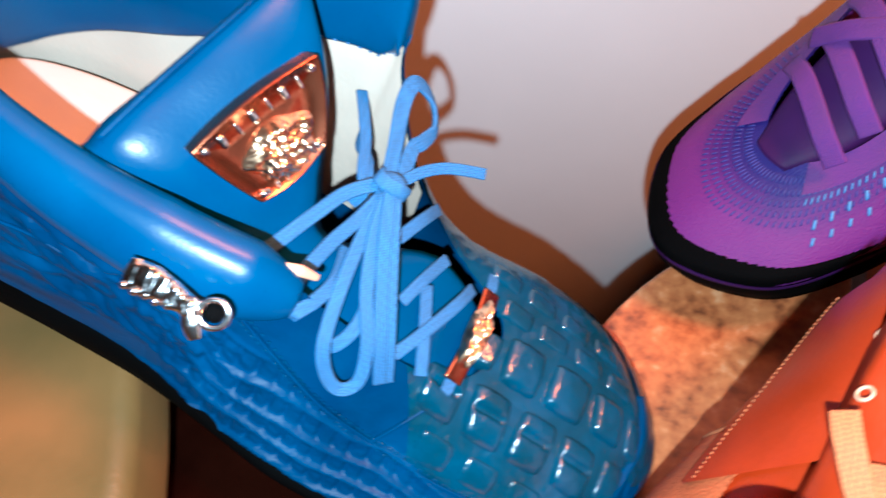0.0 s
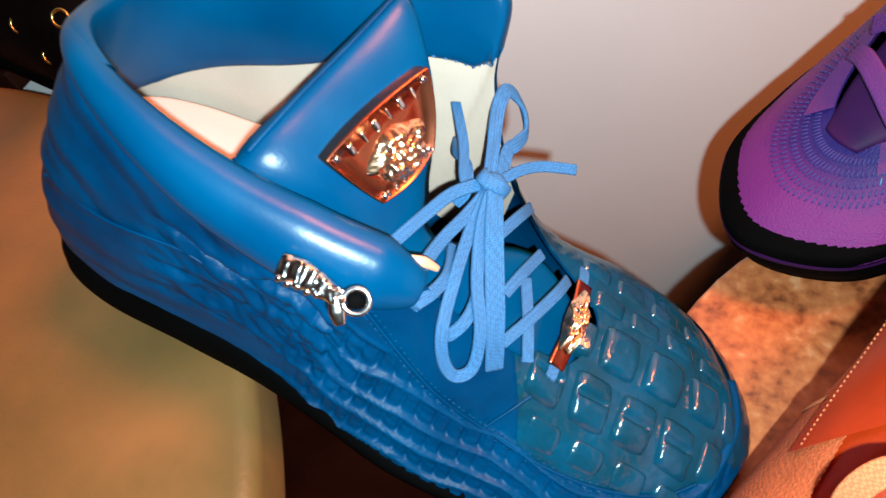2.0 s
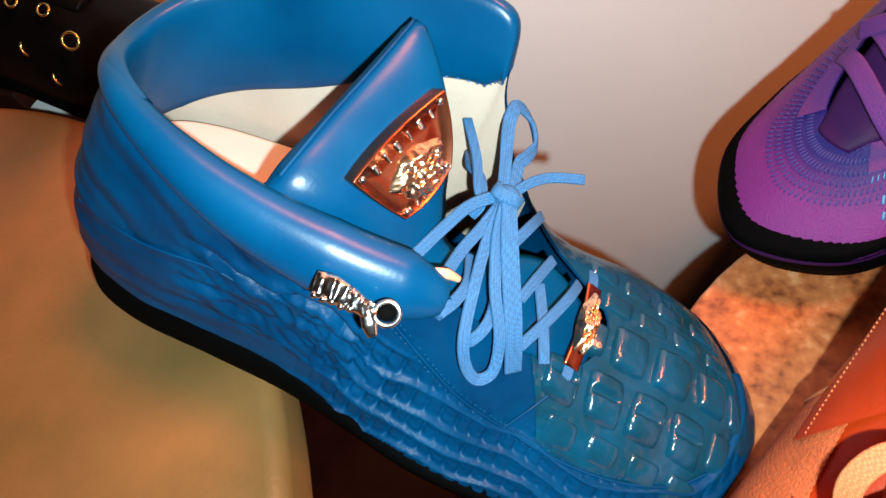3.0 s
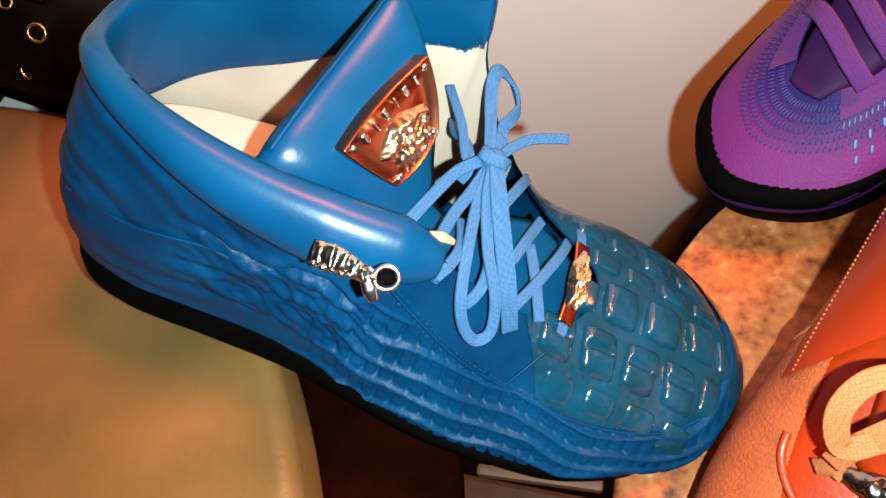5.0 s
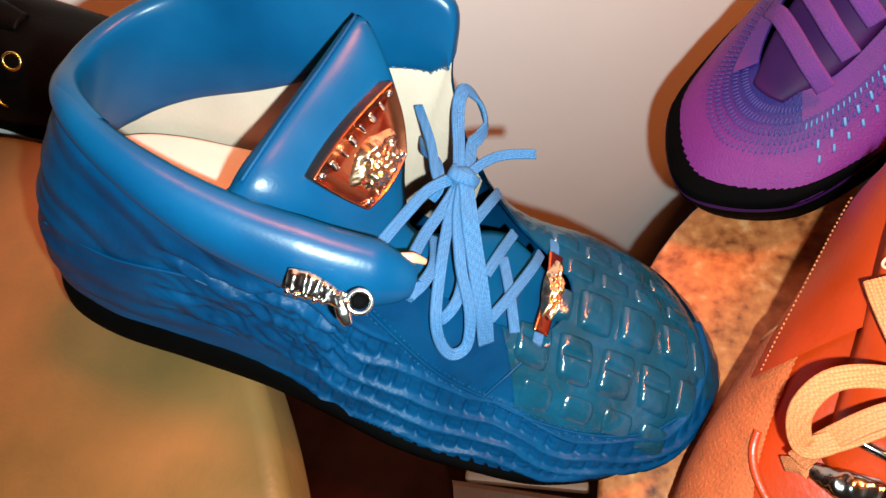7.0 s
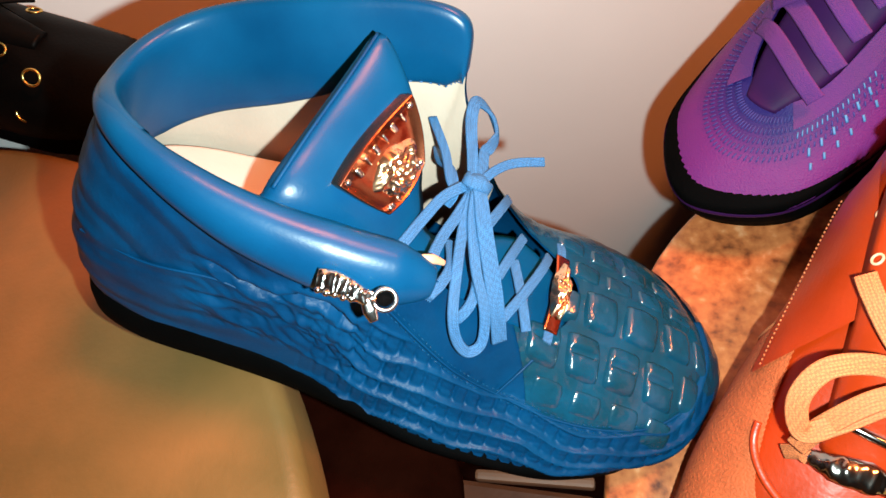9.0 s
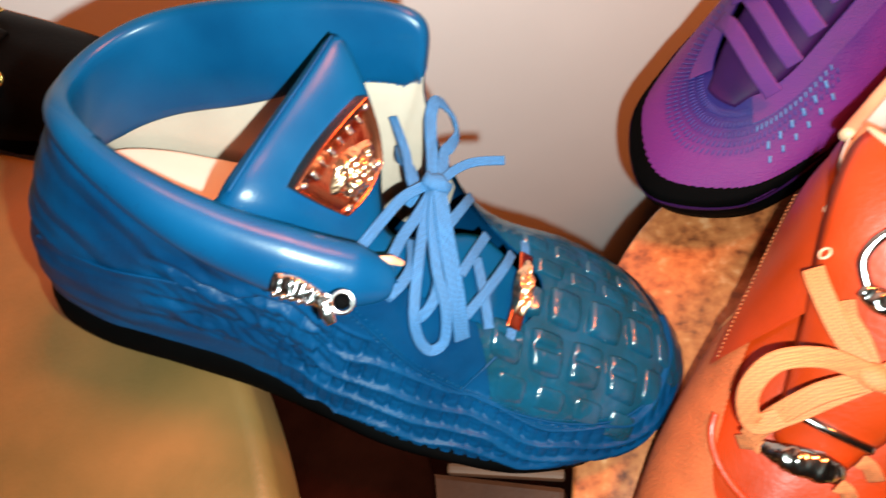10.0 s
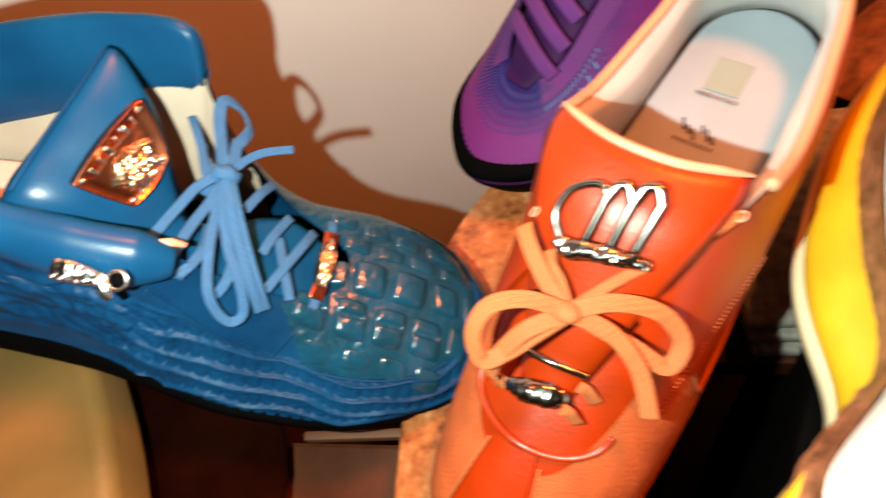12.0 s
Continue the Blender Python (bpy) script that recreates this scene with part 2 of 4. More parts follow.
class Loft:
    """The upper of a shoe: a wall from the sole's outline through a middle line to the opening's edge."""
    def __init__(self, keys, base_z=0.018, count=220):
        k = np.array([(bx, by, base_z(bx) if callable(base_z) else base_z, *m, *t) for (bx, by), m, t in keys])
        self.k = crom(k, count, True)
        self.n = count

    def at(self, u, v):
        """u: 0 to 1 round the loop; v: 0 at the sole, 1 at the opening."""
        x = (u % 1.0) * self.n
        i = int(x) % self.n
        f = x - int(x)
        r = self.k[i] * (1 - f) + self.k[(i + 1) % self.n] * f
        b, m, t = r[0:3], r[3:6], r[6:9]
        return b * (1 - v) * (1 - 2 * v) + m * 4 * v * (1 - v) + t * v * (2 * v - 1)

    def normal(self, u, v, e=0.004):
        a = self.at(u + e, v) - self.at(u - e, v)
        b = self.at(u, min(1, v + e * 4)) - self.at(u, max(0, v - e * 4))
        n = np.cross(a, b)
        return n / (np.linalg.norm(n) + 1e-12)

    def mesh(self, u0=0.0, u1=1.0, v0=0.0, v1=1.0, nu=220, nv=28, lift=None, thick=0.0):
        closed = abs(u1 - u0 - 1) < 1e-6
        us = np.linspace(u0, u1, nu, endpoint=not closed)
        vs = np.linspace(v0, v1, nv)
        pts = np.zeros((nu, nv, 3))
        for i, u in enumerate(us):
            for j, v in enumerate(vs):
                p = self.at(u, v)
                if lift:
                    p = p + self.normal(u, v) * lift(u, v)
                pts[i, j] = p
        return grid(pts, closed_u=closed)


# ---- the blue high-top ----
SHOE = pose(-0.1321, 0.0, 0.8082, -15.02, 28.3, 0.0)
SLAB_TOP = 0.690
BLUE_KEYS = [
    ((0.004, 0.000), (0.000, 0.000, 0.060), (0.016, 0.000, 0.116)),
    ((0.012, -0.020), (0.011, -0.025, 0.062), (0.024, -0.022, 0.120)),
    ((0.035, -0.030), (0.036, -0.036, 0.064), (0.045, -0.036, 0.118)),
    ((0.070, -0.033), (0.072, -0.037, 0.064), (0.075, -0.042, 0.110)),
    ((0.105, -0.036), (0.105, -0.038, 0.064), (0.108, -0.042, 0.106)),
    ((0.135, -0.042), (0.136, -0.041, 0.058), (0.138, -0.036, 0.101)),
    ((0.165, -0.049), (0.165, -0.043, 0.047), (0.156, -0.029, 0.085)),
    ((0.195, -0.051), (0.195, -0.042, 0.039), (0.180, -0.024, 0.072)),
    ((0.234, -0.049), (0.234, -0.044, 0.037), (0.200, -0.019, 0.063)),
    ((0.276, -0.031), (0.275, -0.031, 0.042), (0.212, -0.010, 0.064)),
    ((0.301, 0.006), (0.294, 0.006, 0.051), (0.217, 0.003, 0.068)),
    ((0.285, 0.042), (0.276, 0.040, 0.056), (0.214, 0.012, 0.071)),
    ((0.242, 0.055), (0.237, 0.050, 0.060), (0.202, 0.017, 0.076)),
    ((0.195, 0.056), (0.195, 0.047, 0.060), (0.182, 0.021, 0.086)),
    ((0.165, 0.052), (0.165, 0.047, 0.066), (0.160, 0.030, 0.102)),
    ((0.140, 0.047), (0.144, 0.046, 0.080), (0.141, 0.035, 0.131)),
    ((0.132, 0.045), (0.134, 0.046, 0.085), (0.131, 0.036, 0.159)),
    ((0.105, 0.040), (0.105, 0.044, 0.080), (0.098, 0.038, 0.155)),
    ((0.070, 0.036), (0.070, 0.042, 0.075), (0.064, 0.037, 0.143)),
    ((0.035, 0.031), (0.033, 0.038, 0.070), (0.036, 0.033, 0.130)),
    ((0.012, 0.020), (0.010, 0.026, 0.065), (0.021, 0.020, 0.121)),
]


def rest_height(x, y):
    """The sole's underside: flat, bent up where it lies on the stone top."""
    return max(0.0, (SLAB_TOP + 0.0015 - 0.8082 + 0.474 * x + 0.228 * y) / 0.85)


def edge_height(x):
    s = min(1.0, max(0.0, (x - 0.06) / 0.12))
    return 0.021 - 0.012 * s * s * (3 - 2 * s) + 0.010 * max(0.0, (x - 0.22) / 0.08)


def band_low(u):
    """How far up the inner wall the padded band begins."""
    return 0.76 - 0.30 * min(1.0, max(0.0, (u - 0.76) / 0.19)) + 0.21 * max(0.0, (0.76 - u) / 0.032)


def front_share(u):
    """1 at the front edge of the far collar, 0 further back."""
    return min(1.0, max(0.0, (0.795 - u) / 0.035)) if 0.5 < u < 0.9 else 0.0


def build_blue():
    shoe = thing("high_top_sneaker", SHOE, "blue leather high-top sneaker with crocodile-embossed toe, heel propped on tan leather", "sneaker")
    loft = Loft(BLUE_KEYS, base_z=edge_height)
    # sole
    o = np.array([p[:2] for p in loft.k])
    c = np.array([0.15, 0.0])
    rows = []
    for inset, k in ((0.004, 0.0), (-0.001, 0.15), (-0.0022, 0.5), (-0.0018, 0.9), (0.001, 1.06), (0.02, 1.06)):
        q = o + (c - o) / np.linalg.norm(c - o, axis=1, keepdims=True) * inset
        rows.append([(x, y, rest_height(x, y) * (1 - k) + k * max(edge_height(x), rest_height(x, y) + 0.004)) for x, y in q])
    pts = np.array(rows)
    n = len(o)
    v, e, f = grid(pts, closed_v=True)
    f += [tuple(range(n)), tuple(5 * n + j for j in range(n))]
    part("sole", (v, e, f), BLACK, shoe, "black rubber sole")

    def bump(q, width):
        return math.exp(-(q / width) ** 2)

    def ease(q):
        q = min(1.0, max(0.0, q))
        return q * q * (3 - 2 * q)

    def ridges(u, v):
        """Folds of the embossed hide: fanned ridges with pleats, a wrinkled patch, soft creases on the heel."""
        x, y, z = loft.at(u, v)
        if y > 0.022:
            return 0.0
        d = 0.0
        rough = noise.noise(Vector((x * 55, v * 7, 8.0)))
        if x > 0.08:
            w = ease((x - 0.09) / 0.05) * ease((0.64 - v) / 0.10) * ease((0.31 - x) / 0.03)
            rise = 6.5 * min(x - 0.10, 0.085) - 3.0 * max(0.0, x - 0.215)
            wav = v * 6.6 - rise + 0.16 * math.sin(x * 55 + 0.6) + 0.10 * math.sin(x * 140 + 1.3) + 0.22 * rough
            f = wav - round(wav)
            d += w * 0.0028 * bump(f, 0.075) * (0.85 + 0.3 * noise.noise(Vector((x * 40, round(wav), 4.0))))
            d += w * 0.0009 * (0.5 - abs(f))
            row = math.floor(wav)
            ph = x * 980 + 1.5 * noise.noise(Vector((x * 60, row * 3.1, 1.0))) + 2.1 * row
            d -= w * 0.0022 * max(0.0, math.sin(ph)) ** 3 * ease((abs(f) - 0.10) / 0.10) * (0.6 + 0.6 * noise.noise(Vector((x * 160, row * 1.7, 2.0))))
            d += w * 0.0003 * noise.noise(Vector((x * 230, v * 34, 5.0)))
        # wrinkled patch between heel and ridges
        w = ease((x - 0.045) / 0.03) * ease((0.150 - x) / 0.03) * ease((v - 0.12) / 0.1) * ease((0.66 - v) / 0.1)
        if w > 0:
            p = Vector((x * 150 + 40 * v * 0.3, v * 17 + x * 30, 7.0))
            d += w * 0.0030 * (0.35 - abs(noise.noise(p)))
            slant = v - 0.62 + 2.2 * (x - 0.06)
            d += w * 0.0011 * math.sin(slant * 34 + 2.4 * rough)
        # the deep fold running back from the zip pull
        if 0.05 < x < 0.135:
            line = 0.60 - 1.2 * (x - 0.07) + 0.03 * math.sin(x * 130)
            k = ease((x - 0.055) / 0.02) * ease((0.132 - x) / 0.02)
            d -= k * 0.0048 * bump(v - line, 0.020)
            d += k * 0.0020 * bump(v - line - 0.055, 0.035) + k * 0.0012 * bump(v - line + 0.06, 0.03)
        # soft creases sweeping down the heel quarter
        if x < 0.15:
            fade = ease((0.15 - x) / 0.05) * ease((v - 0.44) / 0.12)
            dg = x * 34 + v * 3.9 + 0.8 * noise.noise(Vector((x * 18, v * 2.0, 2.0)))
            q = dg - math.floor(dg)
            d += fade * (0.0010 * bump(q - 0.5, 0.16) - 0.0006 * bump(q - 0.15, 0.10)) * (0.7 + 0.7 * noise.noise(Vector((x * 30, v * 5, 6.0))))
        # heel counter: a few long lines along the sole
        if x < 0.09 and v < 0.48:
            k = ease((0.09 - x) / 0.03) * ease((0.46 - v) / 0.06)
            d += k * 0.0008 + k * 0.0003 * math.sin(v * 40 + x * 40 + rough * 2)
        return d + 0.0003 * noise.noise(Vector((x * 120, y * 120, z * 120)))
    upper = part("upper", loft.mesh(nu=900, nv=110, lift=ridges), BLUE, shoe)

    # padded roll along the near collar
    part("collar_roll", sweep([(0.020, 0.014, 0.116), (0.017, -0.004, 0.115), (0.026, -0.024, 0.119), (0.046, -0.037, 0.116), (0.075, -0.043, 0.108), (0.105, -0.044, 0.103), (0.130, -0.042, 0.101), (0.144, -0.039, 0.099)],
                              [0.006, 0.007, 0.009, 0.013, 0.020, 0.025, 0.024, 0.012], [0.006, 0.007, 0.008, 0.011, 0.014, 0.017, 0.017, 0.009], up=(0, -0.9, 0.5), count=90, sides=24, power=2.0), BLUE_SMOOTH, shoe)

    part("lining_tip", sweep([(0.1370, -0.0370, 0.1075), (0.1420, -0.0355, 0.1070), (0.1470, -0.0325, 0.1035)], [0.002, 0.0036, 0.002], [0.001, 0.0018, 0.001], up=(0.3, -0.6, 0.7), count=20, sides=10, power=2), PINK_EDGE, shoe, "pale lining showing at the collar end")

    # inside: padded blue band above, cream lining below, white insole
    def inner(u, w, lo, hi):
        t = loft.at(u, 1.0)
        b = loft.at(u, 0.28)
        c0 = np.array([0.085, 0.002, 0])
        p = b * (1 - w) + t * w
        d = c0 - p
        d[2] = 0
        d /= np.linalg.norm(d) + 1e-9
        k = front_share(u)
        d = d * (1 - k) + np.array((-0.15, -0.98, 0.0)) * k
        return p + d * ((0.004 + 0.004 * math.sin(math.pi * w)) * (1 - k) + 0.0022 * k)
    def inner_mesh(w0, w1, nv, extra=0.0, u0=0.70, u1=1.30):
        us = np.linspace(u0, u1, 130)
        pts = np.array([[inner(u, w, 0, 1) for w in np.linspace(w0(u), w1(u), nv)] for u in us])
        return grid(pts)
    part("lining", inner_mesh(lambda u: 0.0, lambda u: min(0.995, band_low(max(u, 0.728)) + 0.02), 14, u0=0.655, u1=0.758), CREAM, shoe, "cream leather lining")
    part("lining", inner_mesh(lambda u: 0.0, lambda u: band_low(u) + 0.04, 14, u0=0.756), CREAM, shoe, "cream leather lining")
    # band: a padded strip hung over the rim
    us = np.linspace(0.7285, 1.08, 150)
    prof = []
    for u in us:
        t, b = loft.at(u, 1.0), loft.at(u, 0.72)
        nrm = loft.normal(u, 0.9)
        c0 = np.array([0.085, 0.002, t[2]])
        d = (c0 - t)
        d[2] = 0
        d /= np.linalg.norm(d)
        k = front_share(u)
        d = d * (1 - k) + np.array((-0.15, -0.98, 0.0)) * k
        low = inner(u, band_low(u), 0, 1)
        prof.append([t - d * 0.0015 + np.array([0, 0, -0.006]), t - d * 0.002 + np.array([0, 0, 0.001]), t + d * 0.001 + np.array([0, 0, 0.0035]), t + d * 0.005 + np.array([0, 0, 0.002]),
                     t * 0.75 + low * 0.25 + d * 0.006, t * 0.4 + low * 0.6 + d * 0.006, low + d * 0.0034, low + d * 0.0012])
    prof = np.array(prof)
    fine = np.array([crom(r, 22) for r in prof])
    part("collar_band", grid(fine), BLUE_SMOOTH, shoe)
    ins = np.array([p[:2] for p in loft.k if p[0] < 0.125])
    c = np.array([0.075, 0.002])
    part("insole", slab_mesh(c + (ins - c) * 0.84, 0.040, 0.074, 0.004), WHITE_IN, shoe, "white insole")

    # tongue: a padded, curved leaf
    tongue = part("tongue", leaf([
        [(0.210, -0.012, 0.058), (0.212, 0.000, 0.062), (0.208, 0.012, 0.067)],
        [(0.180, -0.022, 0.066), (0.182, -0.002, 0.074), (0.182, 0.018, 0.080)],
        [(0.083, -0.036, 0.098), (0.115, -0.028, 0.095), (0.145, -0.004, 0.088)],
        [(0.0805, -0.0334, 0.1150), (0.107, -0.0240, 0.1090), (0.135, 0.002, 0.101)],
        [(0.0870, -0.0150, 0.1275), (0.1085, -0.0115, 0.1195), (0.1305, 0.005, 0.1150)],
        [(0.0940, 0.0045, 0.1400), (0.1085, 0.0065, 0.1370), (0.1220, 0.0135, 0.1330)],
        [(0.0995, 0.0205, 0.1500), (0.103, 0.0220, 0.1520), (0.107, 0.0225, 0.1495)]], (0.58, -0.61, 0.54), 0.0065), BLUE_SMOOTH, shoe)
    part("welt", sweep([(0.0835, -0.0345, 0.1175), (0.0895, -0.0165, 0.1300), (0.0965, 0.0030, 0.1425), (0.1018, 0.0195, 0.1530)], 0.0016, 0.0016, count=30, sides=6), BLUE, tongue)
    return shoe, loft, upper, tongue


def leaf(rows, nrm, thick, nu=36, half=20):
    """A padded leaf: rows of left, middle and right points from its foot to its tip."""
    n = np.array(nrm) / np.linalg.norm(nrm)
    flat = crom([sum((list(p) for p in r), []) for r in rows], nu)
    pts = []
    for i, r in enumerate(flat):
        l, m, q = r[0:3], r[3:6], r[6:9]
        th = thick * (1 - (i / (nu - 1)) ** 8) ** 0.5
        loop = []
        for s, side in [(x, 1) for x in np.linspace(-1, 1, half)] + [(x, -1) for x in np.linspace(1, -1, half)][1:-1]:
            c = l * s * (s - 1) / 2 + m * (1 - s * s) + q * s * (s + 1) / 2
            loop.append(c + n * side * th / 2 * max(0.0, 1 - s ** 6) ** 0.5)
        pts.append(loop)
    pts = np.array(pts)
    return capped(grid(pts, closed_v=True), nu, pts.shape[1])


class Skin:
    """Finds the height of an upper's top at a place in plan."""
    def __init__(self, lo, u0, u1, v0=0.3):
        self.p = np.array([lo.at(u, v) for u in np.linspace(u0, u1, 240) for v in np.linspace(v0, 1, 60)])

    def z(self, x, y):
        d = (self.p[:, 0] - x) ** 2 + (self.p[:, 1] - y) ** 2
        i = np.argpartition(d, 7)[:7]
        w = 1 / (d[i] + 1e-8)
        return float((self.p[i, 2] * w).sum() / w.sum())


def tile_on(skin, x0, x1, y0, y1, h, lean=0.0, n=9, slit=False):
    """A raised scale lying on a skin, with rounded edges."""
    pts = np.zeros((n, n, 3))
    for i in range(n):
        for j in range(n):
            a, b = 2 * i / (n - 1) - 1, 2 * j / (n - 1) - 1
            rx, ry = a * (1 - 0.07 * b * b), b * (1 - 0.07 * a * a)
            x, y = (x0 + x1) / 2 + rx * (x1 - x0) / 2 + lean * b * (y1 - y0), (y0 + y1) / 2 + ry * (y1 - y0) / 2
            e = (1 - abs(a) ** 9) * (1 - abs(b) ** 9) * (1 - 0.18 * (a * a + b * b) / 2)
            if slit and abs(a) < 0.75:
                e *= 1 - 0.75 * math.exp(-((b - 0.1) / 0.10) ** 2)
            pts[i, j] = (x, y - 0.3 * h * e, skin.z(x, y) - 0.0006 + h * e + 0.0003 * noise.noise(Vector((x * 300, y * 300, 0))))
    return grid(pts)


def blue_details():
    toe = part("toe_cap", loft.mesh(0.345, 0.67, 0.54, 1.0, nu=150, nv=40, lift=lambda u, v: 0.0012 * min(1, (v - 0.54) * 14 + 0.1) + 0.0005 * noise.noise(loft.at(u, v) * 260)), CROC, shoe, "teal crocodile-embossed toe cap")
    part("toe_front", loft.mesh(0.455, 0.66, 0.07, 0.545, nu=110, nv=30, lift=lambda u, v: 0.0013 * min(1, (v - 0.07) * 10 + 0.1) * min(1, (u - 0.455) * 60 + 0.1) + 0.0006 * noise.noise(loft.at(u, v) * 220)), CROC, toe)
    skin = Skin(loft, 0.33, 0.70)
    cells = [(0.2195, 0.2375, -0.0095, 0.0095, 0), (0.2400, 0.2595, -0.0090, 0.0100, 0), (0.2620, 0.2780, -0.0075, 0.0090, 0), (0.2080, 0.2175, -0.0080, 0.0060, 0)]
    cells += [(0.1935 + 0.0197 * i, 0.2110 + 0.0197 * i, -0.0305, -0.0115, 1) for i in range(4)]
    cells += [(0.2010 + 0.0190 * i, 0.2170 + 0.0190 * i, -0.0410, -0.0325, 2) for i in range(4)] + [(0.2735, 0.2860, -0.0260, -0.0100, 2), (0.2810, 0.2900, -0.0070, 0.0090, 2)]
    cells += [(0.212 + 0.018 * i, 0.2280 + 0.018 * i, 0.0125, 0.0215, 2) for i in range(4)] + [(0.203 + 0.018 * i, 0.219 + 0.018 * i, 0.0235, 0.0325, 2) for i in range(4)]
    for i, (x0, x1, y0, y1, kind) in enumerate(cells):
        part("scale", tile_on(skin, x0, x1, y0, y1, (0.0054, 0.0050, 0.0030)[kind], lean=0.05 * math.sin(i * 2.3), n=19, slit=kind == 1), CROC, toe)
    # seams with raised stitches

    def on_wall(x, v):
        best = min((abs(loft.at(u, v)[0] - x), u) for u in np.linspace(0.02, 0.49, 300))[1]
        return best
    def seam(nodes, name, w=0.0013, mat_=BLUE):
        pts = []
        for x, v in nodes:
            u = on_wall(x, v)
            pts.append(loft.at(u, v) + np.array((0, -0.6, 0.8)) * 0.0012)
        return part(name, sweep(pts, w, w, count=80, sides=6), mat_, upper)
    seam([(0.132, 0.72), (0.150, 0.64), (0.168, 0.59), (0.188, 0.56), (0.215, 0.545), (0.240, 0.54), (0.262, 0.54), (0.276, 0.54)], "seam")
    seam([(0.188, 0.56), (0.194, 0.74), (0.200, 0.88)], "seam")
    seam([(0.012, 0.48), (0.040, 0.50), (0.068, 0.52), (0.085, 0.45)], "seam")
    for dv in (0.025, -0.025):
        nodes = crom([(0.132, 0.72), (0.150, 0.64), (0.168, 0.59), (0.188, 0.56), (0.215, 0.545), (0.240, 0.54), (0.262, 0.54)], 200)
        st = []
        for k in range(0, 198, 4):
            a = []
            for x, v in (nodes[k], nodes[k + 2]):
                u = on_wall(x, v + dv)
                a.append(loft.at(u, v + dv) + np.array((0, -0.6, 0.8)) * 0.0013)
            st.append(sweep([a[0], (a[0] + a[1]) / 2, a[1]], 0.0006, 0.0006, count=3, sides=4))
        part("stitching", merge(*st), BLUE_SMOOTH, upper)
    # stitch line along the band's lower edge, inside the far collar
    st = []
    us = np.linspace(0.733, 0.985, 100)
    for k in range(0, 89, 2):
        a = [far_low(u) for u in (us[k], us[k] * 0.4 + us[k + 1] * 0.6)]
        st.append(sweep([a[0], (a[0] + a[1]) / 2, a[1]], 0.0007, 0.0007, count=3, sides=4))
    part("stitching", merge(*st), LACE_BLUE, shoe)

    # laces
    laces = thing("shoelace", SHOE, "light blue flat shoelace tied in a bow on the sneaker", "shoelace")
    cup = (0.2, -0.6, 0.75)
    def lace(name, pts, w=0.0046, t=0.0019, up=cup, n=46):
        return part(name, sweep(pts, w, t * 1.1, up=up, count=n, sides=36, ribs=5), LACE_BLUE, laces)
    K = (0.154, 0.0065, 0.1115)
    lace("crossing", [(0.1750, -0.0086, 0.0802), (0.1784, -0.0002, 0.0849), (0.1838, 0.0131, 0.0856)])
    lace("crossing", [(0.1807, 0.0010, 0.0824), (0.1862, -0.0134, 0.0779), (0.1917, -0.0249, 0.0700)])
    lace("crossing", [(0.1800, -0.0246, 0.0735), (0.1863, -0.0146, 0.0800), (0.1930, -0.0015, 0.0843), (0.1965, 0.0080, 0.0835)])
    lace("crossing", [(0.1640, 0.0020, 0.0960), (0.1690, 0.0130, 0.0980), (0.1730, 0.0240, 0.0950)])
    lace("loop", [(0.1523, 0.0074, 0.1110), (0.1492, 0.0168, 0.1174), (0.1453, 0.0280, 0.1257), (0.1460, 0.0352, 0.1294), (0.1532, 0.0373, 0.1247), (0.1582, 0.0327, 0.1189), (0.1566, 0.0262, 0.1163), (0.1547, 0.0221, 0.1150), (0.1563, 0.0101, 0.1102)],
         w=0.0056, n=90, up=[(0.5, -0.6, 0.5), (0.5, -0.6, 0.5), (0.3, -0.6, 0.6), (0.3, -0.2, 0.9), (0.8, 0.3, 0.4), (0.8, 0.1, 0.4), (0.4, -0.6, 0.5), (0.4, -0.6, 0.5), (0.4, -0.6, 0.5)])
    lace("loop", [(0.1535, 0.0059, 0.1110), (0.1530, -0.0068, 0.1011), (0.1542, -0.0238, 0.0932), (0.1571, -0.0371, 0.0826), (0.1624, -0.0406, 0.0722), (0.1687, -0.0406, 0.0672), (0.1728, -0.0370, 0.0708), (0.1695, -0.0310, 0.0823), (0.1616, -0.0209, 0.0932), (0.1560, -0.0072, 0.1028), (0.1540, 0.0028, 0.1105)], n=120)
    lace("tail", [(0.1539, 0.0045, 0.1125), (0.1605, -0.0101, 0.1021), (0.1684, -0.0228, 0.0903), (0.1742, -0.0297, 0.0806), (0.1797, -0.0335, 0.0688)])
    lace("tail", [(0.1552, 0.0054, 0.1122), (0.1630, -0.0085, 0.1014), (0.1711, -0.0212, 0.0897), (0.1770, -0.0277, 0.0791), (0.1819, -0.0316, 0.0683)])
    lace("tail", [(0.1553, 0.0092, 0.1106), (0.1610, 0.0162, 0.1140), (0.1682, 0.0214, 0.1161), (0.1797, 0.0251, 0.1181)], w=0.0040, n=40)
    lace("strand", [(0.1526, 0.0075, 0.1111), (0.1431, 0.0013, 0.1055), (0.1374, -0.0083, 0.1005), (0.1327, -0.0181, 0.0962), (0.1290, -0.0260, 0.0930)])
    lace("strand", [(0.1534, 0.0058, 0.1093), (0.1496, -0.0046, 0.1029), (0.1455, -0.0157, 0.0996), (0.1424, -0.0294, 0.0974), (0.1418, -0.0330, 0.0930)])
    lace("strand", [(0.1530, 0.0066, 0.1102), (0.1456, 0.0080, 0.1059), (0.1392, 0.0218, 0.1111), (0.1310, 0.0371, 0.1145)], w=0.0040)
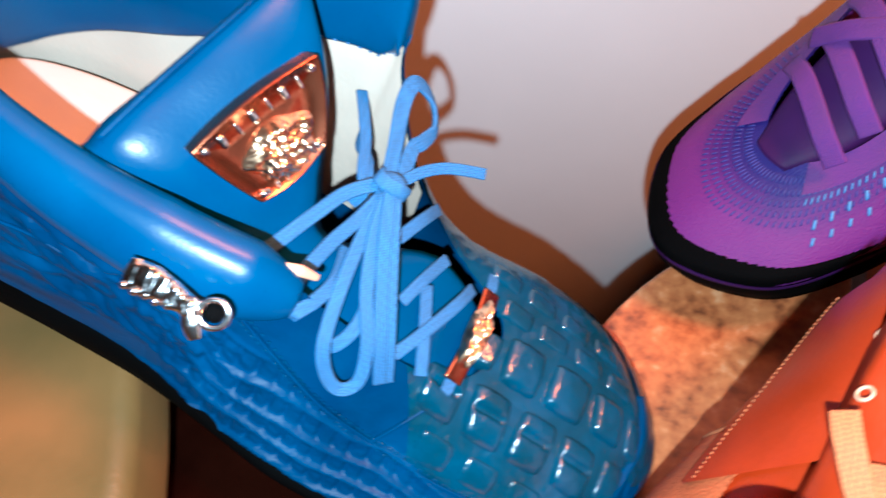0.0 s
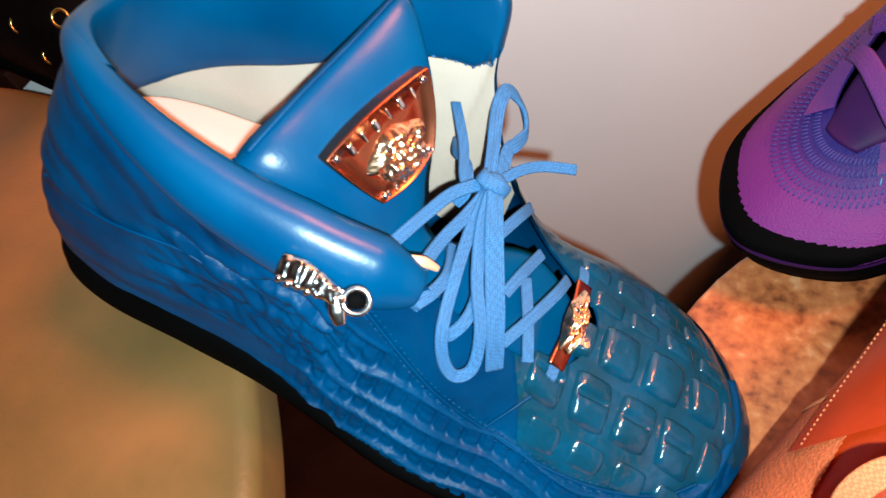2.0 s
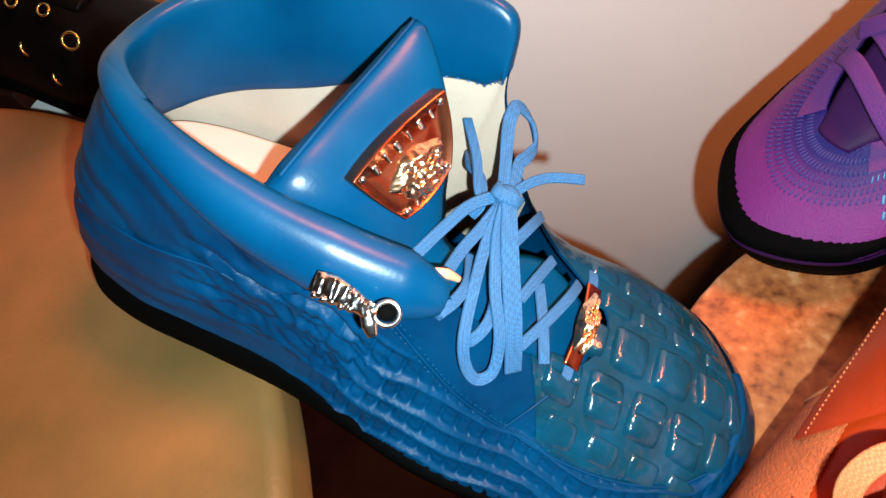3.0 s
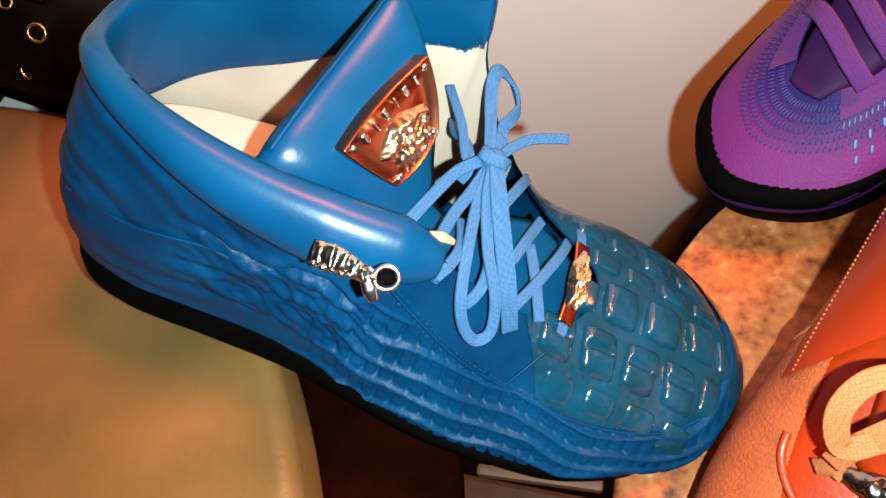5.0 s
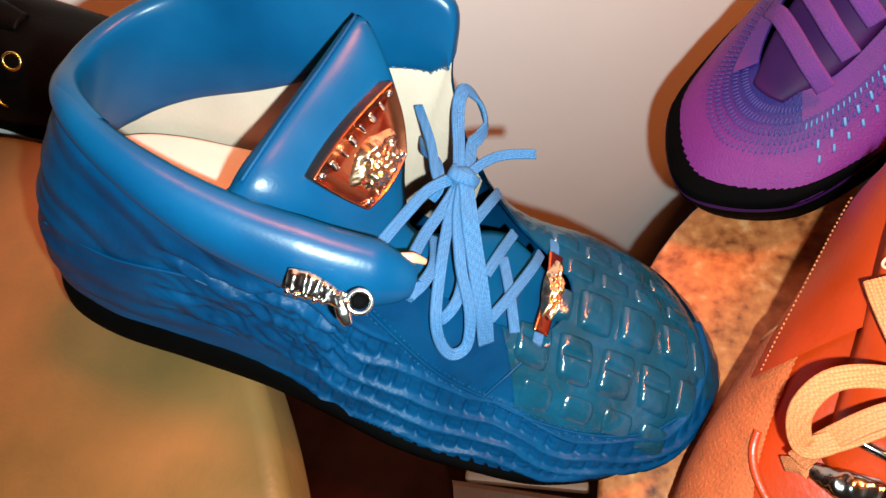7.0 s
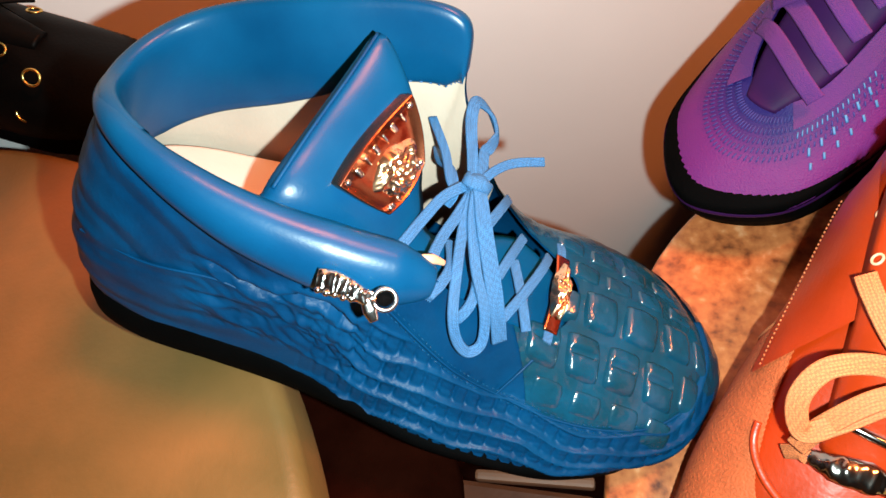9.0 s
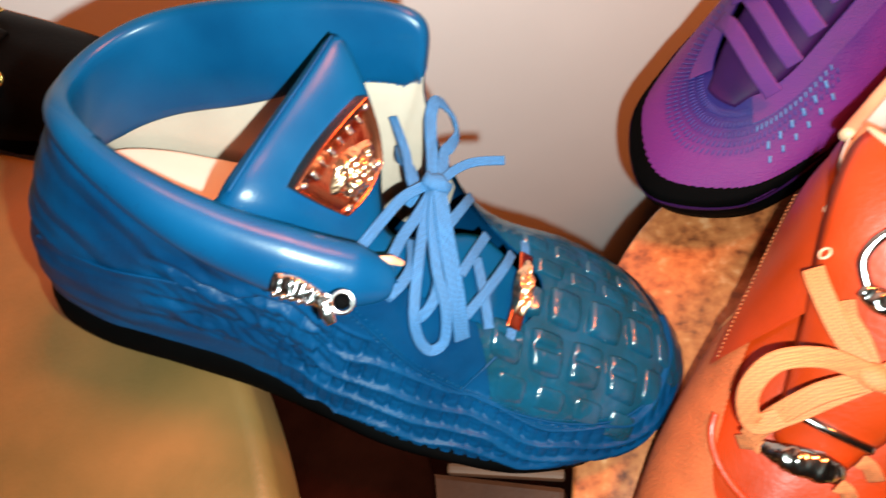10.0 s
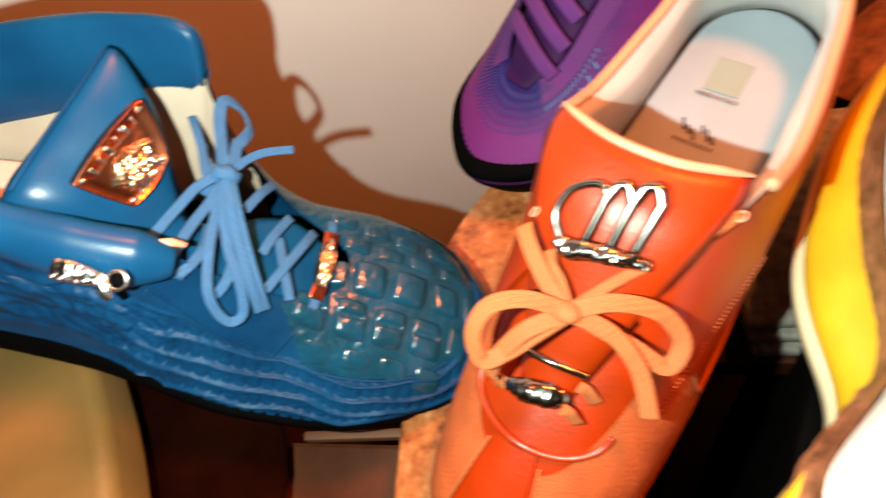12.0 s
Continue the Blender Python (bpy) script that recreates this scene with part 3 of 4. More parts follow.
    lace("strand", [(0.1453, 0.0033, 0.0990), (0.1469, 0.0064, 0.1042), (0.1436, 0.0158, 0.1072), (0.1390, 0.0254, 0.1028), (0.1373, 0.0376, 0.0994)], w=0.0040)
    lace("strand", [(0.1504, -0.0077, 0.0912), (0.1518, -0.0214, 0.0923), (0.1495, -0.0308, 0.0917), (0.1460, -0.0371, 0.0906), (0.1450, -0.0375, 0.0880)])
    lace("strand", [(0.1633, -0.0162, 0.0883), (0.1642, -0.0246, 0.0864), (0.1635, -0.0300, 0.0824), (0.1611, -0.0334, 0.0779), (0.1600, -0.0330, 0.0760)])
    # the knot: a band wrapped once round the strands
    axis_ = np.array((0.25, 0.62, 0.74)) / np.linalg.norm((0.25, 0.62, 0.74))
    wide_ = np.cross(axis_, np.array(cup) / np.linalg.norm(cup))
    deep_ = np.cross(wide_, axis_)
    ringk = [np.array(K) + wide_ * 0.0056 * math.cos(a) + deep_ * 0.0036 * math.sin(a) + axis_ * 0.0006 * math.sin(2 * a) for a in np.linspace(0, 2 * math.pi, 14, endpoint=False)]
    part("knot", sweep(ringk, 0.0017, 0.0050, up=axis_, count=48, sides=10, closed=True, power=3), LACE_BLUE, laces)
    bmk = bmesh.new()
    bmesh.ops.create_uvsphere(bmk, u_segments=16, v_segments=10, radius=1, matrix=Matrix.Translation(Vector(K)) @ Matrix.Diagonal((0.0050, 0.0042, 0.0042, 1)))
    part("knot", bmk, LACE_BLUE, laces)

    # tongue badge: copper shield with a gold relief, rivets and raised bars
    NB = np.array((0.583, -0.609, 0.537))
    NB /= np.linalg.norm(NB)
    top_, left_, low_, right_ = (np.array(p) for p in ((0.1192, 0.0053, 0.1428), (0.1039, -0.0285, 0.1211), (0.1235, -0.0212, 0.1081), (0.1310, -0.0002, 0.1197)))
    cen = (top_ + left_ + low_ + right_) / 4 - NB * 0.003
    corners = []
    for p, q, bow in ((top_, left_, 0.0016), (left_, low_, 0.0006), (low_, right_, 0.0022), (right_, top_, 0.0016)):
        out_ = np.cross(q - p, NB)
        out_ /= np.linalg.norm(out_)
        out_ = out_ if out_ @ ((p + q) / 2 - cen) > 0 else -out_
        corners += [p * (1 - f) + q * f + out_ * bow * 4 * f * (1 - f) - NB * 0.003 for f in (0.04, 0.3, 0.5, 0.7, 0.96)]
    corners = np.array(corners)
    rim = crom(corners, 66, True)
    rows = [cen + (rim - cen) * s + NB * h for s, h in ((0.99, -0.0045), (1.0, 0.0026), (0.985, 0.0034), (0.955, 0.0034), (0.94, 0.0026), (0.5, 0.0030), (0.02, 0.0032))]
    v, e, f = grid(np.array(rows), closed_v=True)
    f += [tuple(6 * 66 + j for j in range(66))]
    badge = part("badge", (v, e, f), COPPER, tongue, "copper shield plate with raised gold relief")
    e1 = (top_ - left_) / np.linalg.norm(top_ - left_)
    e2 = (low_ + right_ - top_ - left_) / 2
    e2 = e2 - e1 * (e2 @ e1)
    e2 /= np.linalg.norm(e2)
    def lump(c, sx, sy, h, seed, par, material, name, n=34):
        pts = []
        for i in range(n):
            row = []
            for j in range(n):
                a, b = 2 * i / (n - 1) - 1, 2 * j / (n - 1) - 1
                r = math.hypot(a, b)
                k = max(abs(a), abs(b)) / (r + 1e-9)
                x, y = a * k, b * k
                r = math.hypot(x, y)
                q = noise.fractal(Vector((x * 2.6 + seed, y * 2.6, seed)), 0.8, 2.1, 4)
                hh = h * (1 - r ** 4) * (0.75 + 0.55 * q)
                row.append(c + e1 * x * sx * (1 + 0.12 * math.sin(5 * math.atan2(y, x) + seed)) + e2 * y * sy + NB * hh)
            pts.append(row)
        return part(name, grid(np.array(pts)), material, par)
    face = NB * 0.0028
    lump(cen + face + e2 * 0.0028, 0.0118, 0.0088, 0.0052, 3.1, badge, GOLD, "relief")
    for c in (top_, left_, low_, right_):
        bs = bmesh.new()
        bmesh.ops.create_uvsphere(bs, u_segments=12, v_segments=8, radius=0.0014, matrix=Matrix.Translation(Vector(cen + (c - NB * 0.003 - cen) * 0.84 + NB * 0.003)))
        part("rivet", bs, SILVER, badge)
    for k in range(6):
        f = 0.20 + 0.60 * k / 5
        p = left_ * (1 - f) + top_ * f + e2 * (0.0036 - 0.0042 * f * (1 - f)) + NB * 0.0004
        part("letter_bar", sweep([p - e2 * 0.0019, p, p + e2 * 0.0019], 0.0010 if k % 2 else 0.0022, 0.0008, up=NB, count=5, sides=6), SILVER, badge)
    for k in range(6):
        f = 0.15 + 0.70 * k / 5
        p = low_ * (1 - f) + right_ * f - e2 * (0.0020 - 0.0050 * f * (1 - f)) + NB * 0.0004
        part("letter_bar", sweep([p - e2 * 0.0010, p, p + e2 * 0.0010], 0.0014, 0.0008, up=NB, count=5, sides=6), SILVER, badge)

    # zip pull on the side
    NZ = np.array((0.05, -0.72, 0.69))
    off = NZ * 0.004
    pull = part("zip_pull", sweep([np.array((0.1055, -0.0545, 0.1030)) + off, np.array((0.1110, -0.0545, 0.1033)) + off, np.array((0.1170, -0.0550, 0.1028)) + off, np.array((0.1225, -0.0556, 0.1022)) + off, np.array((0.1255, -0.0555, 0.1024)) + off],
                                  [0.0074, 0.0084, 0.0070, 0.0052, 0.0040], [0.003, 0.005, 0.005, 0.004, 0.002], up=NZ, count=60, sides=16), SILVER, shoe, "silver crocodile zip pull")
    for v_ in pull.data.vertices:
        v_.co += Vector(NZ) * 0.0016 * noise.noise(v_.co * 560)
    for k in range(5):
        bs = bmesh.new()
        c = Vector((0.1068 + 0.0028 * k, -0.0573 - 0.0004 * (k % 2), 0.1015)) + Vector(NZ) * 0.0045
        bmesh.ops.create_uvsphere(bs, u_segments=8, v_segments=6, radius=0.0012, matrix=Matrix.Translation(c))
        part("stud", bs, SILVER, pull)
    ring = [np.array((0.1285, -0.0551, 0.1029)) + off + 0.0036 * (math.cos(a) * np.array((1, 0, 0.07)) + math.sin(a) * np.array((0, 0.69, 0.72))) for a in np.linspace(0, 2 * math.pi, 16, endpoint=False)]
    part("ring", sweep(ring, 0.0016, 0.0018, up=NZ, count=40, sides=10, closed=True), SILVER, pull)
    part("fin", sweep([np.array((0.1225, -0.0560, 0.1018)) + off, np.array((0.1250, -0.0585, 0.0993)) + off, np.array((0.1272, -0.0605, 0.0973)) + off], [0.004, 0.005, 0.0028], [0.003, 0.003, 0.001], up=NZ, count=20, sides=10), SILVER, pull)
    part("ring_core", sweep([np.array((0.1285, -0.0551, 0.1029)) + NZ * 0.001, np.array((0.1285, -0.0551, 0.1029)) + NZ * 0.003], 0.0052, 0.0052, up=(1, 0, 0), count=4, sides=16, power=2), BLACK, pull)

    # gold crocodile bar over the lowest laces
    NG = np.array((0.30, -0.33, 0.89))
    a, b = np.array((0.2045, 0.0160, 0.0760)), np.array((0.2025, -0.0185, 0.0645))
    bar = part("lace_bar", sweep([a + NG * 0.003, (a + b) / 2 + NG * 0.0055, b + NG * 0.003], 0.0075, 0.0016, up=NG, count=24, sides=12, power=4), COPPER, shoe, "rose gold crocodile lace bar")
    e1 = (a - b) / np.linalg.norm(a - b)
    e2 = np.cross(NG, e1)
    NB = NG
    lump((a + b) / 2 + NG * 0.006 + e2 * 0.0005, 0.0130, 0.0050, 0.0055, 7.7, bar, GOLD, "relief")
    lace("crossing", [b + e1 * 0.003 + NG * 0.002, b - e1 * 0.004 + NG * 0.002, b - e1 * 0.008 + e2 * 0.002])
    lace("crossing", [a - e1 * 0.003 + NG * 0.002, a + e1 * 0.004 + NG * 0.001, a + e1 * 0.008 - NG * 0.001])


def far_low(u):
    t = loft.at(u, 1.0)
    b = loft.at(u, 0.28)
    w = band_low(u)
    p = b * (1 - w) + t * w
    d = np.array([0.085, 0.002, 0]) - p
    d[2] = 0
    d /= np.linalg.norm(d) + 1e-9
    k = front_share(u)
    d = d * (1 - k) + np.array((-0.15, -0.98, 0.0)) * k
    return p + d * (0.0105 - 0.0040 * k)


shoe, loft, upper, tongue = build_blue()
blue_details()


# ---- the place ----
def build_room():
    bm = box(bmesh.new(), (5.6, 0.1, 2.6), (-0.11, 0.349, 1.3), rot=Matrix.Rotation(WALL_TURN, 4, "Z"))
    tagged(part("wall_north", bm, WALL, smooth=False), "plain off-white painted wall", "wall", kind="structure")
    # unseen walls and ceiling, added around the set; their dark brown limits bounce
    for nm, s, c in (("wall_south", (4.2, 0.1, 2.6), (0, -2.5, 1.3)), ("wall_west", (0.1, 2.6, 2.6), (-2.05, -1.15, 1.3)), ("wall_east", (0.1, 3.55, 2.6), (2.05, -0.68, 1.3))):
        tagged(part(nm, box(bmesh.new(), s, c), WALL_UNSEEN, smooth=False), "unseen wall, dark brown to cut bounced light", "wall", kind="structure")
    tagged(part("floor", box(bmesh.new(), (5.4, 4.6, 0.1), (0, -0.5, -0.05)), WOOD, smooth=False), "dark brown wooden floor", "floor", kind="structure")
    tagged(part("ceiling", box(bmesh.new(), (5.4, 4.6, 0.1), (0, -0.5, 2.65)), WALL_UNSEEN, smooth=False), "unseen ceiling, dark brown to cut bounced light", "ceiling", kind="structure")


def legs(t, places, top, r, material):
    for x, y in places:
        part("leg", capped(grid(np.array([[(x + q * math.cos(a), y + q * math.sin(a), z) for a in np.linspace(0, 2 * math.pi, 14, endpoint=False)] for q, z in ((r * 0.7, 0.0), (r, top * 0.5), (r, top))]), closed_v=True), 3, 14), material, t)


def build_slab():
    t = thing("side_table", pose(0, 0, 0), "side table with a mottled tan stone top and rounded corners", "table")
    out = []
    x0, x1, y0, y1 = 0.102, 0.229, -0.30, 0.155
    for cx, cy, rx, ry, a0 in ((x1 - .01, y1 - .01, .01, .01, 0), (x0 + .11, y1 - .175, .11, .175, 90), (x0 + .02, y0 + .02, .02, .02, 180), (x1 - .02, y0 + .02, .02, .02, 270)):
        for i in range(15):
            a = radians(a0 + 90 * i / 14)
            out.append((cx + rx * math.cos(a), cy + ry * math.sin(a)))
    part("table_top", slab_mesh(out, SLAB_TOP - 0.028, SLAB_TOP, 0.004), STONE, t, "mottled tan stone top")
    legs(t, ((0.13, -0.27), (0.205, -0.27), (0.17, 0.08), (0.205, 0.12)), SLAB_TOP - 0.028, 0.02, WOOD)


def build_round():
    t = thing("round_table", pose(0, 0, 0), "round table with a smooth tan wooden top", "table")
    c, r = (-0.352, -0.250), 0.376
    out = [(c[0] + r * math.cos(a), c[1] + r * math.sin(a)) for a in np.linspace(0, 2 * math.pi, 160, endpoint=False)]
    part("table_top", slab_mesh(out, 0.722, ROUND_TOP, 0.009, 7), TAN, t, "smooth tan top with olive shadow tone mottled in")
    part("pedestal", capped(grid(np.array([[(c[0] + q * math.cos(a), c[1] + q * math.sin(a), z) for a in np.linspace(0, 2 * math.pi, 40, endpoint=False)] for q, z in ((0.2, 0.0), (0.2, 0.02), (0.05, 0.06), (0.04, 0.4), (0.05, 0.68), (0.12, 0.722))]), closed_v=True), 6, 40), WOOD, t)


def build_low():
    t = thing("wooden_cabinet", pose(0, 0, 0), "low reddish brown wooden cabinet with a pale back ledge", "cabinet")
    part("cabinet_top", box(bmesh.new(), (0.46, 0.46, 0.02), (-0.134, -0.270, 0.640), 0.003), WOOD_LIGHT, t, smooth=False)
    part("body", box(bmesh.new(), (0.44, 0.44, 0.63), (-0.134, -0.270, 0.315), 0.003), WOOD, t, smooth=False)
    part("ledge", box(bmesh.new(), (0.066, 0.006, 0.008), (0.063, -0.0365, 0.6545), 0.002, rot=Matrix.Rotation(0.05, 4, "Z")), STRIP, t, "pale back ledge", smooth=False)
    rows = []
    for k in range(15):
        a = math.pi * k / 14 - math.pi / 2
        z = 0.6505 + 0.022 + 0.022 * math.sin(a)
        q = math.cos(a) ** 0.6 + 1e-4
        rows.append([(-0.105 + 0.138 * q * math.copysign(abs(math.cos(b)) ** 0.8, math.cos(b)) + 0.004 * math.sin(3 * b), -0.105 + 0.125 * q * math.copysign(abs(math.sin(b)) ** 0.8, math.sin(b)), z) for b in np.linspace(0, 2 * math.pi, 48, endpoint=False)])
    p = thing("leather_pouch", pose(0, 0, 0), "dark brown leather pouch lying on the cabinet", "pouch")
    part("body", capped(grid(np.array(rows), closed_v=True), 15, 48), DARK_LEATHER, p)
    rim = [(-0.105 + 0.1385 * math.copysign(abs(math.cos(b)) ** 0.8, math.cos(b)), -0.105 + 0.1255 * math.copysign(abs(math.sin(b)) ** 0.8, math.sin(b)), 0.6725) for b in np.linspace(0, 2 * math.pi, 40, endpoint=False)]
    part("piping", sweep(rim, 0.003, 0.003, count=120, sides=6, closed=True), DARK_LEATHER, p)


# ---- generic low sneaker ----
def mirror_keys(heel, side, toe):
    return [heel] + side + [toe] + [((b[0], -b[1]), (m[0], -m[1], m[2]), (t[0], -t[1], t[2])) for b, m, t in reversed(side)]


def sole_from(lo, parent, material, label, h=0.022, flare=0.003, centre=(0.13, 0.0), spring=0.0, zs=0.0):
    o = np.array([p[:2] for p in lo.k])
    c = np.array(centre)
    rows = []
    for inset, z in ((0.006, 0.0), (0.0, 0.003), (-flare, h * 0.5), (-flare, h * 0.85), (-flare * 0.4, h), (0.02, h)):
        q = o + (c - o) / np.linalg.norm(c - o, axis=1, keepdims=True) * inset
        rows.append([(x, y, zs + z + spring * max(0, (x - 0.2) / 0.09) ** 2) for x, y in q])
    n = len(o)
    v, e, f = grid(np.array(rows), closed_v=True)
    f += [tuple(range(n)), tuple(5 * n + j for j in range(n))]
    return part("sole", (v, e, f), material, parent, label)


def inside(lo, parent, u0, u1, material, centre, w=0.005, low=0.2, label=""):
    us = np.linspace(u0, u1, 110)
    pts = []
    for u in us:
        row = []
        for s in np.linspace(0, 1, 12):
            p = lo.at(u, low) * (1 - s) + lo.at(u, 1.0) * s
            d = np.array(centre) - p
            d[2] = 0
            d /= np.linalg.norm(d) + 1e-9
            row.append(p + d * (w * (1 + 0.6 * math.sin(math.pi * s)) if s < 0.99 else 0.001))
        pts.append(row)
    return part("lining", grid(np.array(pts)), material, parent, label)


def lettering(words, size, place, material, parent):
    cu = bpy.data.curves.new("lettering", "FONT")
    cu.body, cu.size, cu.align_x, cu.align_y, cu.extrude = words, size, "CENTER", "CENTER", 0.0001
    tmp = new("lettering_draft", cu)
    me = bpy.data.meshes.new_from_object(tmp.evaluated_get(bpy.context.evaluated_depsgraph_get()))
    bpy.data.objects.remove(tmp)
    me.transform(place)
    me.materials.clear()
    me.materials.append(material)
    ob = new("lettering", me)
    ob.parent = parent
    return ob


def build_orange():
    m = pose(0.296, 0.128, 0.745, 0, 14, 238)
    t = thing("low_sneaker", m, "bright orange leather low sneaker with mesh panels and pale orange laces", "sneaker")
    side = [((-0.018, -0.028), (-0.022, -0.033, 0.045), (-0.016, -0.028, 0.078)), ((0.020, -0.036), (0.020, -0.043, 0.048), (0.020, -0.038, 0.074)), ((0.060, -0.040), (0.060, -0.047, 0.052), (0.062, -0.043, 0.082)),
            ((0.100, -0.043), (0.100, -0.048, 0.055), (0.096, -0.041, 0.106)), ((0.140, -0.046), (0.140, -0.047, 0.055), (0.122, -0.031, 0.106)), ((0.180, -0.048), (0.180, -0.045, 0.050), (0.148, -0.023, 0.093)),
            ((0.220, -0.046), (0.218, -0.040, 0.045), (0.170, -0.017, 0.080)), ((0.262, -0.032), (0.252, -0.028, 0.043), (0.184, -0.009, 0.074))]
    lo = Loft(mirror_keys(((-0.032, 0.0), (-0.038, 0.0, 0.042), (-0.028, 0.0, 0.082)), side, ((0.288, 0.0), (0.270, 0.0, 0.046), (0.188, 0.0, 0.073))))
    sole_from(lo, t, ORANGE_SOLE, "orange rubber sole", spring=0.012)
    up = part("upper", lo.mesh(nu=260, nv=30), ORANGE, t)
    for a, b in ((0.30, 0.462), (0.538, 0.70)):
        q = part("mesh_panel", lo.mesh(a, b, 0.16, 0.80, nu=120, nv=50, lift=lambda u, v: 0.0010 + 0.00035 * math.sin(u * 1500) * math.sin(v * 190)), ORANGE_MESH, up, "pale orange mesh panel")
    part("toe_strip", lo.mesh(0.470, 0.530, 0.10, 0.86, nu=30, nv=40, lift=lambda u, v: 0.0018), ORANGE, up)
    for a in (0.463, 0.537, 0.30, 0.70):
        part("seam", sweep([lo.at(a, v) + lo.normal(a, v) * 0.0012 * (1 if lo.normal(a, v)[2] > 0 else -1) for v in np.linspace(0.14, 0.82, 8)], 0.0014, 0.0012, count=40, sides=6), ORANGE_LACE, up)
    # eyestay overlays
    for a, b in ((0.225, 0.335), (0.665, 0.775)):
        part("eyestay", lo.mesh(a, b, 0.60, 1.0, nu=60, nv=24, lift=lambda u, v: 0.0022), ORANGE, up)
        st = []
        for k in range(40):
            u = a + (b - a) * k / 40
            p, q = lo.at(u, 0.66), lo.at(u + (b - a) / 80, 0.66)
            st.append(sweep([p + lo.normal(u, 0.66) * 0.003, q + lo.normal(u, 0.66) * 0.003], 0.0008, 0.0008, count=3, sides=4))
        part("stitching", merge(*st), ORANGE_LACE, up)
    inside(lo, t, -0.27, 0.27, PALE_LINING, (0.05, 0, 0), 0.007, 0.25, "pale lining")
    ins = np.array([p[:2] for p in lo.k if p[0] < 0.16])
    c = np.array([0.05, 0.0])
    sole_in = part("insole", slab_mesh(c + (ins - c) * 0.90, 0.032, 0.040, 0.003), GREYBLUE, t, "pale blue insole with a stitched label")
    part("label_patch", box(bmesh.new(), (0.018, 0.017, 0.0006), (0.018, -0.004, 0.0405), 0.0002), PATCH, sole_in, smooth=False)
    lettering("MADE IN ITALY", 0.0030, Matrix.Translation((0.0300, -0.004, 0.0411)) @ Matrix.Rotation(math.pi / 2, 4, "Z"), INK, sole_in)
    for k in range(6):
        part("label_bar", box(bmesh.new(), (0.006 - 0.002 * (k % 2), 0.0012, 0.0004), (0.047 + 0.002 * (k % 3), -0.012 + 0.0032 * k, 0.0405), rot=Matrix.Rotation(0.5, 4, "Z")), INK, sole_in, smooth=False)
    for k in range(8):
        part("label_bar", box(bmesh.new(), (0.0018, 0.0010, 0.0004), (0.0555, -0.013 + 0.0026 * k, 0.0405)), INK, sole_in, smooth=False)
    rimp = [lo.at(u, 1.0) + np.array((0, 0, 0.0015)) for u in np.linspace(-0.205, 0.205, 60)]
    part("collar_piping", sweep(rimp, 0.0052, 0.0050, count=120, sides=10, power=2), PINK_EDGE, up, "pale worn collar edge")
    # tongue with pale top edge
    rows = [[(0.190, -0.012, 0.071), (0.191, 0, 0.074), (0.190, 0.012, 0.071)], [(0.152, -0.024, 0.091), (0.152, 0, 0.099), (0.152, 0.024, 0.091)],
            [(0.122, -0.034, 0.110), (0.124, 0, 0.116), (0.122, 0.034, 0.108)], [(0.100, -0.038, 0.117), (0.105, 0, 0.120), (0.098, 0.039, 0.110)], [(0.091, -0.036, 0.119), (0.099, -0.002, 0.1195), (0.089, 0.037, 0.111)]]
    tg = part("tongue", leaf(rows, (0.45, 0, 0.89), 0.007), ORANGE, t)
    part("tongue_piping", sweep([(0.0905, -0.0365, 0.1190), (0.094, -0.028, 0.1205), (0.0985, -0.010, 0.1215), (0.0980, 0.012, 0.1195), (0.093, 0.028, 0.1155), (0.089, 0.0375, 0.1110)], [0.001, 0.0035, 0.004, 0.004, 0.0035, 0.001], [0.001, 0.004, 0.005, 0.005, 0.004, 0.001], count=50, sides=10, power=2), PINK_EDGE, tg, "pale worn top edge")
    # metal emblem
    def h(x, y, k=0.0085):
        x, y = 0.1285 + (x - 0.123) * 0.76, 0.002 + (y - 0.001) * 0.76
        return (x, y, 0.1225 - (x - 0.10) * 0.42 - 0.06 * y - 3.0 * y * y + k)
    em = part("emblem", sweep([h(0.138, -0.016), h(0.128, -0.024), h(0.116, -0.022), h(0.109, -0.013), h(0.108, -0.006), h(0.112, -0.003)], 0.0034, 0.0036, count=40, sides=10, power=2), STEEL, tg, "polished metal emblem")
    for pts in ([h(0.110, -0.003), h(0.120, -0.004), h(0.133, -0.005)], [h(0.107, 0.009), h(0.118, 0.008), h(0.131, 0.007)], [h(0.104, 0.021), h(0.114, 0.020), h(0.128, 0.018)], [h(0.113, -0.003), h(0.106, -0.001), h(0.104, 0.004), h(0.110, 0.009)], [h(0.110, 0.009), h(0.102, 0.011), h(0.100, 0.017), h(0.106, 0.021)]):
        part("emblem_bar", sweep(pts, 0.0042, 0.0044, count=16, sides=10, power=2), STEEL, em)
    cr = part("emblem_relief", sweep([h(0.138, -0.019), h(0.139, -0.010), h(0.136, 0.000), h(0.134, 0.010), h(0.132, 0.019), h(0.131, 0.027)], [0.005, 0.009, 0.008, 0.0075, 0.006, 0.004], [0.004, 0.007, 0.007, 0.006, 0.005, 0.003], count=90, sides=14, power=2), STEEL, em)
    for v_ in cr.data.vertices:
        v_.co += Vector((0.4, 0, 0.9)) * 0.0022 * noise.noise(v_.co * 420)
    # lower clip
    c1 = part("clip_bar", sweep([(0.181, -0.010, 0.086), (0.180, 0.002, 0.086), (0.178, 0.015, 0.082)], 0.0034, 0.0034, count=20, sides=10, power=2), STEEL, t, "dark polished clip bar")
